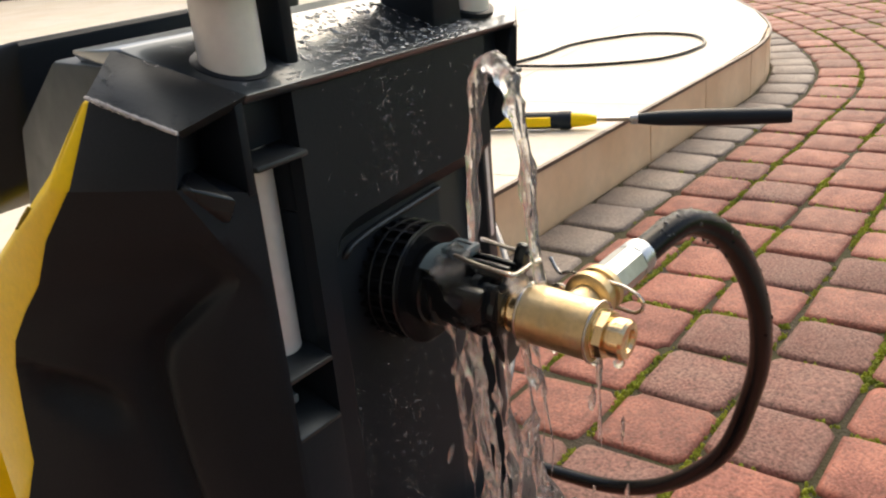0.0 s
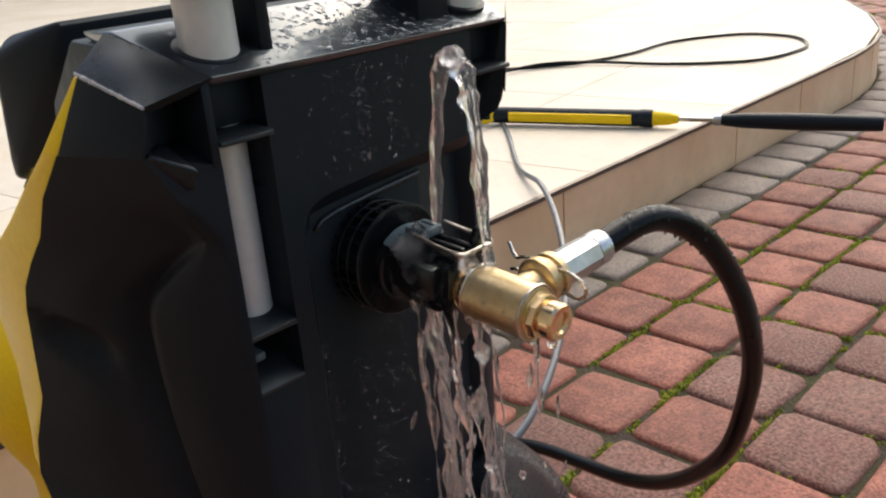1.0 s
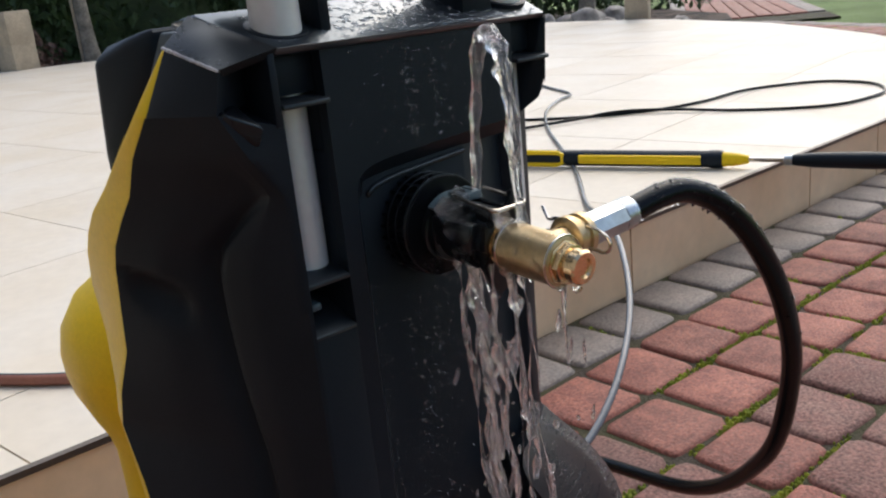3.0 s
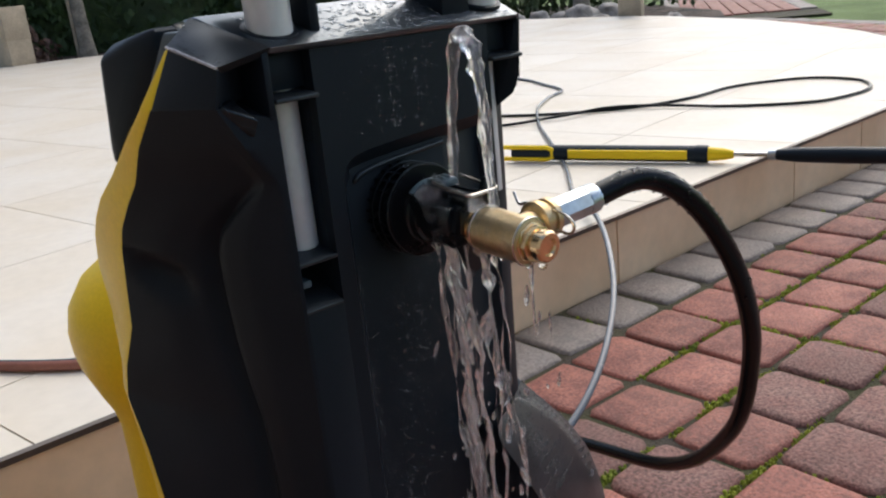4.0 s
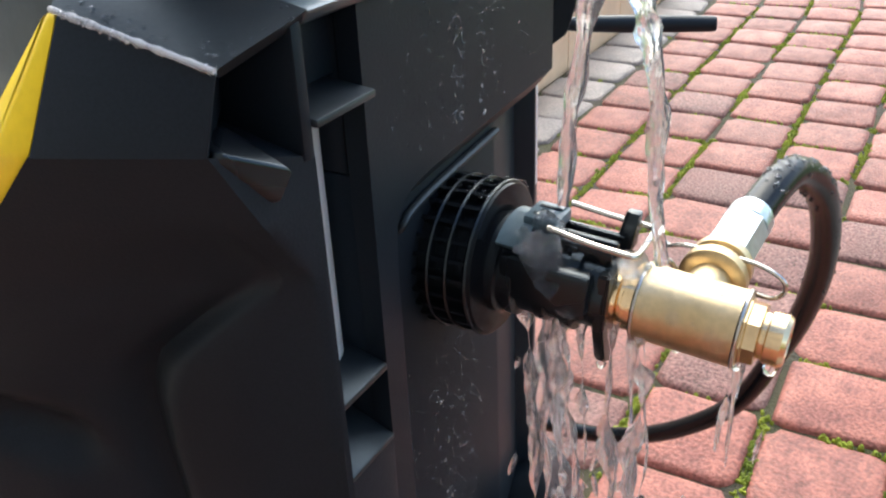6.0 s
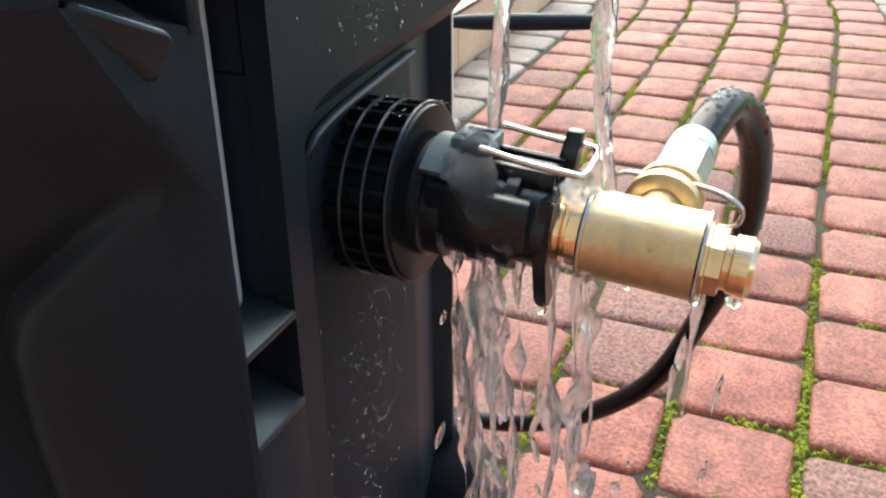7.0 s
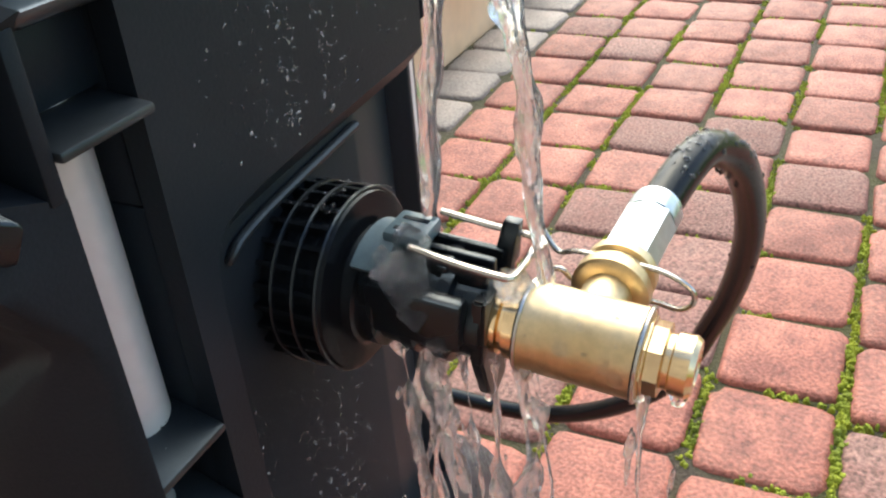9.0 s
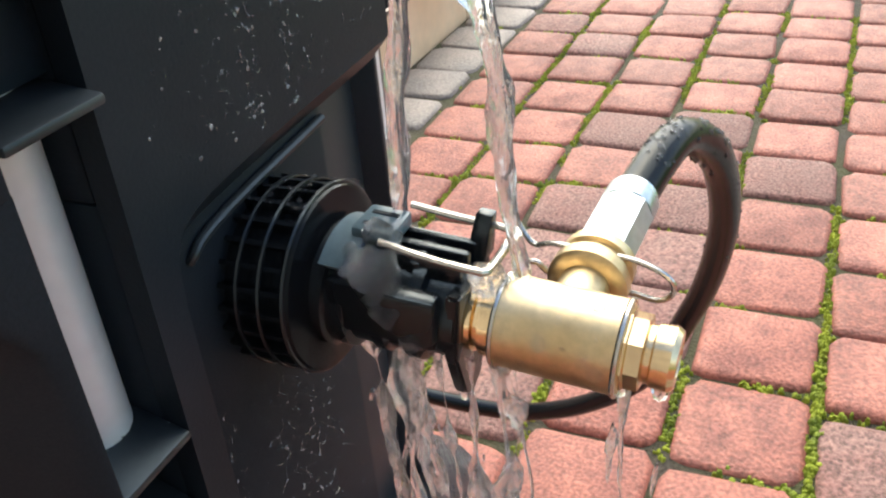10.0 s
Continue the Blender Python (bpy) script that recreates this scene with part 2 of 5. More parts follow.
def tube(bm, line, radius, n=12, closed=False):
    """A round bar along a line; radius is a number or a function of (share of the way)."""
    line = [Vector(p) for p in line]
    up = None
    rings = []
    m = len(line)
    for i, p in enumerate(line):
        a = line[(i + 1) % m] if closed or i + 1 < m else line[i]
        b = line[i - 1] if closed or i else line[0]
        d = (a - b).normalized()
        up = d.orthogonal() if up is None else up - d * up.dot(d)
        up.normalize()
        w = d.cross(up)
        r = radius(i / max(1, m - 1)) if callable(radius) else radius
        rings.append([bm.verts.new(p + (up * math.cos(k * math.tau / n) + w * math.sin(k * math.tau / n)) * r) for k in range(n)])
    pairs = list(zip(rings, rings[1:])) + ([(rings[-1], rings[0])] if closed else [])
    for p, q in pairs:
        for k in range(n):
            j = (k + 1) % n
            bm.faces.new((p[k], p[j], q[j], q[k]))
    if not closed:
        bm.faces.new(rings[0][::-1])
        bm.faces.new(rings[-1])
    return bm


def loft(bm, levels):
    """A closed solid through rings of equally many corners, from top to bottom."""
    rings = [[bm.verts.new(p) for p in ring] for ring in levels]
    for p, q in zip(rings, rings[1:]):
        for k in range(len(p)):
            j = (k + 1) % len(p)
            bm.faces.new((p[k], p[j], q[j], q[k]))
    bm.faces.new(rings[0])
    bm.faces.new(rings[-1][::-1])
    return bm


def slab(bm, outline, z0, z1):
    """A plate of a flat outline (x, y) between two heights."""
    lo = [bm.verts.new((x, y, z0)) for x, y in outline]
    hi = [bm.verts.new((x, y, z1)) for x, y in outline]
    bm.faces.new(lo[::-1])
    bm.faces.new(hi)
    for i in range(len(lo)):
        j = (i + 1) % len(lo)
        bm.faces.new((lo[i], lo[j], hi[j], hi[i]))
    return bm


# ---- the terrace's outline and the paving that follows it ----
TOP = 0.136
EDGE = [(0.0, -3.0), (0.0, -1.0), (0.0, 0.5), (0.0, 2.0), (0.0, 2.88), (-0.14, 3.26), (-0.41, 3.73), (-0.86, 4.29), (-1.8, 4.98), (-3.0, 5.50), (-4.5, 5.52), (-6.2, 4.75), (-7.6, 3.3), (-8.3, 1.2), (-8.5, -3.0)]
rand = random.Random(7)


def along_edge():
    """The edge as closely spaced (x, y, outward x, outward y), with the rounded end smoothed."""
    fine = []
    for (ax, ay), (bx, by) in zip(EDGE, EDGE[1:]):
        n = max(1, int(math.hypot(bx - ax, by - ay) / 0.02))
        fine += [Vector((ax + (bx - ax) * k / n, ay + (by - ay) * k / n, 0)) for k in range(n)]
    soft = []
    for i, p in enumerate(fine):
        lo, hi = max(0, i - 14), min(len(fine), i + 15)
        soft.append(sum(fine[lo:hi], Vector()) / (hi - lo))
    return soft


CURVE = along_edge()


def edge_point(s, d):
    """The place at s metres along the edge (0 at y = 0) and d metres out from it, and its heading."""
    i = s / 0.02 + 150
    k = max(0, min(len(CURVE) - 2, int(i)))
    t = (CURVE[k + 1] - CURVE[k]).normalized()
    p = CURVE[k] + t * (i - k) * 0.02
    return p + Vector((t.y, -t.x, 0)) * d, math.atan2(t.y, t.x)


# the ground: one wide sheet of lawn, and the bed of the paving on it
bm = bmesh.new()
bmesh.ops.create_grid(bm, x_segments=40, y_segments=40, size=400)
bmesh.ops.translate(bm, vec=(0, 0, -0.035), verts=bm.verts)
ground = tagged(link("ground", bm, GRASS), "short green lawn round the terrace and paving", "lawn", kind="structure")

pavement = thing("pavement", (0, 0, 0), "red and grey tumbled concrete paving with mossy joints", "pavement", kind="structure")
bm = bmesh.new()
inner = [edge_point(s, -0.05)[0] for s in np.arange(-2.6, 8.6, 0.2)]
outer = [edge_point(s, 1.13 if s > 3.2 else 1.13 + min(1.5, (3.2 - s) * 0.9) if s > 1.5 else 2.63)[0] for s in np.arange(-2.6, 8.6, 0.2)]
for (a, b), (c, d) in zip(zip(inner, inner[1:]), zip(outer, outer[1:])):
    vs = [bm.verts.new((v.x, v.y, -0.0075)) for v in (a, c, d, b)]
    bm.faces.new(vs)
part("joint_bed", bm, SOIL, pavement, "dark earth in the paving joints")


def paver_mesh(name, lx, ly, seed, mat):
    """One tumbled paver, worn round at its corners and top edge."""
    r = random.Random(seed)
    hx, hy, c = lx / 2, ly / 2, 0.016
    ring = []
    for sx, sy in ((1, 1), (-1, 1), (-1, -1), (1, -1)):
        for k, (ux, uy) in enumerate(((1.0, 0.0), (0.7, 0.7), (0.0, 1.0))):
            if sx * sy < 0:
                ux, uy = uy, ux
            ring.append((sx * (hx - c + c * ux), sy * (hy - c + c * uy)))
    ring = [(x + r.uniform(-0.0034, 0.003), y + r.uniform(-0.0034, 0.003)) for x, y in ring]
    bm = bmesh.new()
    loops = []
    for inset, z in ((0.0, -0.04), (0.0, -0.009), (0.0025, -0.0028), (0.0085, 0.0)):
        loops.append([bm.verts.new((x * (1 - inset / hx), y * (1 - inset / hy), z + (r.uniform(-0.0008, 0.0008) if z == 0 else 0))) for x, y in ring])
    for p, q in zip(loops, loops[1:]):
        for i in range(len(p)):
            j = (i + 1) % len(p)
            bm.faces.new((p[i], p[j], q[j], q[i]))
    bm.faces.new(loops[-1])
    bmesh.ops.recalc_face_normals(bm, faces=bm.faces)
    me = bpy.data.meshes.new(name)
    bm.to_mesh(me)
    bm.free()
    me.materials.append(mat)
    shade(me, 50)
    return me


PITCH, ROW = 0.1375, 0.135
RED_MESH = [paver_mesh("paver", 0.1305, 0.1275, k, RED_PAVER) for k in range(6)]
DARK_MESH = [paver_mesh("paver", 0.1305, 0.1275, 20 + k, DARK_PAVER) for k in range(4)]
GREY_MESH = [paver_mesh("paver", 0.130, 0.138, 40 + k, GREY_PAVER) for k in range(4)]
PHASE = {-1: 0.02, 0: 0.83, 1: 0.845, 2: 0.858, 3: 0.897, 4: 0.883, 5: 0.86}
DARK_AT = {(2, 1), (2, 2), (3, 0), (3, 1), (3, 2), (1, 7), (4, 3), (3, 4), (2, -1)}
paver_list, far_list, joint_spots = [], [], []
for row in range(-1, 6 + 12):
    grey = row in (-1, 6, 7)
    d = 0.075 if row < 0 else 0.15 + ROW * (row + 0.5)
    end = 7.3 if row <= 6 else 1.5 + max(0.0, (17 - row)) * 0.12
    start = -2.0
    base = PHASE.get(row, 0.8 + 0.03 * row)
    k = int((start - base) / PITCH)
    s = base + k * PITCH
    while s < end:
        p, head = edge_point(s, d)
        stretch = 1 + max(0.0, (edge_point(s + 0.1, d)[0] - edge_point(s - 0.1, d)[0]).length / 0.2 - 1)
        dark = not grey and ((row, k) in DARK_AT or rand.random() < 0.05)
        mesh = rand.choice(GREY_MESH if grey else DARK_MESH if dark else RED_MESH)
        m = Matrix.LocRotScale(Vector((p.x, p.y, rand.uniform(-0.0025, 0.0015))), Euler((rand.gauss(0, 0.008), rand.gauss(0, 0.008), head + rand.gauss(0, 0.012) + math.pi * rand.randint(0, 1))), None)
        (paver_list if row <= 6 and -0.3 < s < 5.2 else far_list).append((mesh, m, s, d))
        if row <= 6:
            joint_spots.append((s, d))
        s += PITCH / stretch
        k += 1
paver_list.sort(key=lambda e: abs(e[2] - 1.6))
paver_list, spare = paver_list[:300], paver_list[300:]
far_list += spare

# the branch of the path that leads off behind the terrace
heading = math.atan2(0.81, -0.58)
for row in range(9):
    for k in range(40):
        u, v = k * PITCH + 0.02 * (row % 3), (row - 4) * ROW
        x = -3.15 + math.cos(heading) * u - math.sin(heading) * v * -1
        y = 7.0 + math.sin(heading) * u + math.cos(heading) * v * -1
        mesh = rand.choice(GREY_MESH if row in (0, 8) else RED_MESH)
        far_list.append((mesh, Matrix.LocRotScale(Vector((x, y, 0)), Euler((0, 0, heading)), None), 9, 0))
bm = bmesh.new()
slab(bm, [(-3.15 + math.cos(heading) * u - math.sin(heading) * v * -1, 7.0 + math.sin(heading) * u - math.cos(heading) * v) for u, v in ((-0.6, -0.62), (-0.6, 0.62), (5.6, 0.62), (5.6, -0.62))], -0.03, -0.014)
part("path_bed", bm, SOIL, pavement, "dark earth under the far path")

# moss in the joints, thick in some places and missing in others
tufts_v, tufts_f = [], []


def tuft(x, y, r, h):
    o = len(tufts_v)
    a0 = rand.random() * 6
    for k in range(6):
        q = r * rand.uniform(0.7, 1.3)
        tufts_v.append((x + q * math.cos(a0 + k * 1.047), y + q * math.sin(a0 + k * 1.047), -0.010))
    for k in range(6):
        q = r * rand.uniform(0.4, 0.65)
        tufts_v.append((x + q * math.cos(a0 + k * 1.047), y + q * math.sin(a0 + k * 1.047), -0.009 + h * rand.uniform(0.7, 1.0)))
    tufts_v.append((x, y, -0.009 + h))
    for k in range(6):
        j = (k + 1) % 6
        tufts_f.append((o + k, o + j, o + 6 + j, o + 6 + k))
        tufts_f.append((o + 6 + k, o + 6 + j, o + 12))


for s, d in joint_spots:
    for kind in (0, 1):
        for _ in range(95 if kind == 0 else 45):
            if kind == 0:
                ss, dd = s + rand.uniform(-0.07, 0.07), d + ROW / 2 + rand.gauss(0, 0.0035)
            else:
                ss, dd = s + PITCH / 2 + rand.gauss(0, 0.0035), d + rand.uniform(-0.065, 0.065)
            p = edge_point(ss, dd)[0]
            want = noise.noise(Vector((p.x * 7, p.y * 4.5, 3.1 + kind))) + 0.45 * noise.noise(Vector((p.x * 25, p.y * 25, 9)))
            if dd < 0.2 or dd > 1.0:
                want -= 0.5
            if want > (-0.10 if kind == 0 else 0.14):
                tuft(p.x, p.y, rand.uniform(0.0020, 0.0048) * min(1.5, 0.8 + want), rand.uniform(0.004, 0.0085) * min(1.3, 0.8 + want))
me = bpy.data.meshes.new("moss")
me.from_pydata(tufts_v, [], tufts_f)
me.materials.append(MOSS)
shade(me, 60)
moss = tagged(new("moss", me), "yellow-green moss growing in the paving joints", "moss", kind="stuff")

# ---- the terrace ----
terrace = thing("terrace", (0, 0, 0), "raised terrace of cream stone tiles with a beige tiled step", "terrace", kind="structure")
outline = [(p.x, p.y) for p in CURVE[::6]]
bm = bmesh.new()
slab(bm, [(x * 0.9985 - 0.012, y - 0.01) for x, y in outline], -0.05, TOP - 0.0035)
part("terrace_core", bm, GROUT, terrace, "grout between the tiles")


def clip(poly, bounds):
    """Cuts a convex outline with a rounded boundary that runs counter-clockwise."""
    for (ax, ay), (bx, by) in zip(bounds, bounds[1:] + bounds[:1]):
        out = []
        for (px, py), (qx, qy) in zip(poly, poly[1:] + poly[:1]):
            f = (bx - ax) * (py - ay) - (by - ay) * (px - ax)
            g = (bx - ax) * (qy - ay) - (by - ay) * (qx - ax)
            if f >= 0:
                out.append((px, py))
            if f * g < 0:
                u = f / (f - g)
                out.append((px + (qx - px) * u, py + (qy - py) * u))
        poly = out
        if len(poly) < 3:
            return []
    return poly


bound = [(x - 0.006, y) for x, y in outline[::3]] + [(-8.4, -3.0)]
TL, TW = 0.60, 0.60
tilt = math.radians(8)
for i in range(-22, 10):
    for j in range(-14, 16):
        cx, cy = (i + 0.5) * TW, (j + 0.5) * TL + 0.1
        quad = []
        for sx, sy in ((-1, -1), (1, -1), (1, 1), (-1, 1)):
            x, y = cx + sx * (TW / 2 - 0.0015), cy + sy * (TL / 2 - 0.0015)
            quad.append((x * math.cos(tilt) - y * math.sin(tilt) - 0.2, x * math.sin(tilt) + y * math.cos(tilt)))
        poly = clip(quad, bound)
        if len(poly) >= 3 and abs(sum(a[0] * b[1] - b[0] * a[1] for a, b in zip(poly, poly[1:] + poly[:1]))) > 0.002:
            bm = bmesh.new()
            slab(bm, poly, TOP - 0.008, TOP)
            part("tile", bm, TRAVERTINE, terrace)

# the step's face: upright tiles with narrow joints, and a dark profile along the top edge
riser_joints = [-2.4, -1.7, -0.93, -0.25, 0.544, 1.238, 1.932, 2.286, 2.65, 2.86] + [2.86 + 0.30 * k for k in range(1, 19)]
for a, b in zip(riser_joints, riser_joints[1:]):
    bm = bmesh.new()
    n = max(1, int((b - a) / 0.12)) if a > 2.5 else 1
    ss = [a + 0.0022 + (b - a - 0.0044) * k / n for k in range(n + 1)]
    rings = []
    for s in ss:
        p, head = edge_point(s, 0.0)
        q = edge_point(s, -0.012)[0]
        rings.append([bm.verts.new((p.x, p.y, -0.03)), bm.verts.new((p.x, p.y, TOP - 0.009)), bm.verts.new((q.x, q.y, TOP - 0.009)), bm.verts.new((q.x, q.y, -0.03))])
    for p, q in zip(rings, rings[1:]):
        for k in range(4):
            bm.faces.new((p[k], q[k], q[(k + 1) % 4], p[(k + 1) % 4]))
    bm.faces.new(rings[0])
    bm.faces.new(rings[-1][::-1])
    part("riser_tile", bm, RISER_TILE, terrace, "beige stone riser tile")
bm = bmesh.new()
rings = []
for s in np.arange(-2.4, 8.2, 0.08):
    p, q = edge_point(s, 0.003)[0], edge_point(s, -0.0045)[0]
    rings.append([bm.verts.new((p.x, p.y, TOP - 0.0095)), bm.verts.new((p.x, p.y, TOP - 0.001)), bm.verts.new((q.x, q.y, TOP + 0.0006)), bm.verts.new((q.x, q.y, TOP - 0.0095))])
for p, q in zip(rings, rings[1:]):
    for k in range(4):
        bm.faces.new((p[k], q[k], q[(k + 1) % 4], p[(k + 1) % 4]))
part("edge_profile", bm, PROFILE, terrace, "dark metal edge profile")

# ---- the pressure washer ----
washer = thing("pressure_washer", (0.52, 0.23, 0.0), "black and yellow upright pressure washer, wet, standing on paving", "pressure washer")
PX = 0.648
AY, AZ = 0.222, 0.4945
DROOP = Matrix.Translation((0.652, AY, AZ)) @ Matrix.Rotation(radians(3.8), 4, "Y") @ Matrix.Translation((-0.652, -AY, -AZ))


def washer_body():
    # main hull behind the back panel
    bm = bmesh.new()
    hull(bm, [(0.600, 0.127, 0.611), (0.600, 0.337, 0.611), (0.531, 0.1385, 0.6095), (0.531, 0.325, 0.6095), (0.465, 0.151, 0.571), (0.465, 0.313, 0.571),
              (0.44, 0.15, 0.48), (0.44, 0.32, 0.48), (0.44, 0.14, 0.06), (0.44, 0.31, 0.06), (0.606, 0.130, 0.06), (0.606, 0.31, 0.06), (0.606, 0.135, 0.56), (0.606, 0.318, 0.54)], 0.002)
    part("body", bm, LEDGE, washer)
    # centre panel between the two tube channels, with its recessed field round the outlet
    bm = bmesh.new()
    box(bm, 0.600, 0.6400, 0.1655, 0.2985, 0.545, 0.597, 0.0015)
    hull(bm, [(x, y, z) for z in (0.07, 0.5452) for x, y in ((0.600, 0.1655), (0.6410, 0.1655), (0.6410, 0.2590), (0.6390, 0.2625), (0.6310, 0.2985), (0.600, 0.2985))], 0.0012)
    part("back_panel", bm, BLACK, washer, "wet black back panel")
    # upper raised field with a slanted, rounded lower border
    bm = bmesh.new()
    pts = [(0.1765, 0.075)] + [(v.x, v.y) for v in glide([(0.1765, 0.512, 0), (0.1785, 0.526, 0), (0.188, 0.5335, 0), (0.215, 0.5365, 0), (0.255, 0.5385, 0), (0.293, 0.540, 0)], 5)]
    ring = pts + [(0.2985, 0.5405), (0.2985, 0.5975), (0.1655, 0.5975), (0.1655, 0.075)]
    fr = [bm.verts.new((PX, y, z)) for y, z in ring]
    last = len(pts) - 1
    bk = [bm.verts.new((0.6405, y + (0.006 if 0 < i < 8 else 0.0), z - (0.009 * min(1.0, i / 6) if 0 < i <= last + 1 else 0.0))) for i, (y, z) in enumerate(ring)]
    bm.faces.new(fr)
    bm.faces.new(bk[::-1])
    for i in range(len(ring)):
        j = (i + 1) % len(ring)
        bm.faces.new((fr[i], bk[i], bk[j], fr[j]))
    part("upper_field", bm, BLACK, washer, "raised upper field of the panel", angle=30)
    # rib over the outlet
    bm = bmesh.new()
    tube(bm, glide([(0.6410, 0.1883, 0.5165), (0.6424, 0.1895, 0.5188), (0.6425, 0.1945, 0.5212), (0.6425, 0.212, 0.5238), (0.6425, 0.258, 0.5272)], 6), 0.0015, 10)
    part("rib", bm, LEDGE, washer, "curved rib over the outlet")


def tube_channel(lo, hi, ym, filled):
    """One of the two slots beside the panel: its ledges, covers and back wall."""
    bm = bmesh.new()
    box(bm, 0.594, 0.606, lo - 0.003, hi + (-0.012 if filled else 0.003), 0.07, 0.596)
    part("channel_back", bm, BLACK, washer)
    bm = bmesh.new()
    box(bm, 0.604, 0.6385, lo - 0.001, hi + 0.001, 0.576, 0.596, 0.001)
    part("tube_cover", bm, BLACK, washer, "dark recess over the tube")
    bm = bmesh.new()
    hull(bm, [(0.604, lo, 0.5785), (0.604, hi, 0.5785), (0.6525, lo, 0.5735), (0.6525, hi, 0.5735),
              (0.604, lo, 0.5715), (0.604, hi, 0.5715), (0.6525, lo, 0.5710), (0.6525, hi, 0.5710)], 0.0008)
    part("upper_ledge", bm, LEDGE, washer, "narrow ledge across the tube channel")
    if filled:
        bm = bmesh.new()
        hull(bm, [(0.604, lo - 0.001, 0.572), (0.630, lo - 0.001, 0.572), (0.604, hi, 0.572), (0.630, hi, 0.572), (0.604, hi - 0.002, 0.55), (0.630, hi - 0.006, 0.545),
                  (0.604, lo + 0.012, 0.53), (0.638, lo + 0.006, 0.53), (0.604, lo + 0.012, 0.07), (0.638, lo + 0.006, 0.07), (0.604, lo - 0.001, 0.07), (0.630, lo - 0.001, 0.07)], 0.001)
        part("lower_cover", bm, BLACK, washer)
        return
    bm = bmesh.new()
    hull(bm, [(0.604, lo, 0.4915), (0.604, hi, 0.4915), (0.6485, lo, 0.4810), (0.6485, hi, 0.4810),
              (0.604, lo, 0.474), (0.604, hi, 0.474), (0.6485, lo, 0.4785), (0.6485, hi, 0.4785)], 0.0008)
    part("tube_seat", bm, LEDGE, washer, "sloping seat under the tube")
    bm = bmesh.new()
    hull(bm, [(0.604, lo, 0.468), (0.604, hi, 0.468), (0.6485, lo, 0.4515), (0.6485, hi, 0.4515),
              (0.604, lo, 0.07), (0.604, hi, 0.07), (0.6485, lo, 0.07), (0.6485, hi, 0.07)], 0.0008)
    part("lower_cover", bm, BLACK, washer)
    bm = bmesh.new()
    hull(bm, [(0.604, lo + 0.0005, 0.4690), (0.604, hi - 0.0005, 0.4690), (0.6490, lo + 0.0005, 0.4525), (0.6490, hi - 0.0005, 0.4525),
              (0.604, lo + 0.0005, 0.4670), (0.604, hi - 0.0005, 0.4670), (0.6490, lo + 0.0005, 0.4505), (0.6490, hi - 0.0005, 0.4505)], 0.0005)
    part("lower_shelf", bm, LEDGE, washer, "wet sloping shelf in the tube channel")
    bm = bmesh.new()
    box(bm, 0.604, 0.6385, 0.1458, 0.1518, 0.4622, 0.4668, 0.0012)
    part("latch_pin", bm, GREY_PLASTIC, washer, "small pale latch pin in the channel")


# where the black corner meets the yellow shell, from the crest down: (x, y, z)
SEAM = [(0.6050, 0.0900, 0.574), (0.5830, 0.0885, 0.552), (0.5660, 0.0895, 0.530), (0.5510, 0.0880, 0.515), (0.5370, 0.0870, 0.499), (0.5300, 0.0870, 0.485), (0.5245, 0.0870, 0.461),
        (0.5215, 0.0858, 0.4315), (0.5090, 0.0815, 0.402), (0.5010, 0.0805, 0.378), (0.5190, 0.0800, 0.345), (0.5320, 0.0795, 0.307), (0.5450, 0.0790, 0.24), (0.5550, 0.0790, 0.07)]
# the groove that sets off the raised field: its x and depth at each of those heights
GROOVE = [(0.632, 0.0), (0.634, 0.0), (0.636, 0.002), (0.618, 0.006), (0.600, 0.008), (0.594, 0.009), (0.593, 0.009), (0.595, 0.009), (0.599, 0.008), (0.603, 0.008), (0.608, 0.007), (0.611, 0.006), (0.614, 0.004), (0.618, 0.004)]


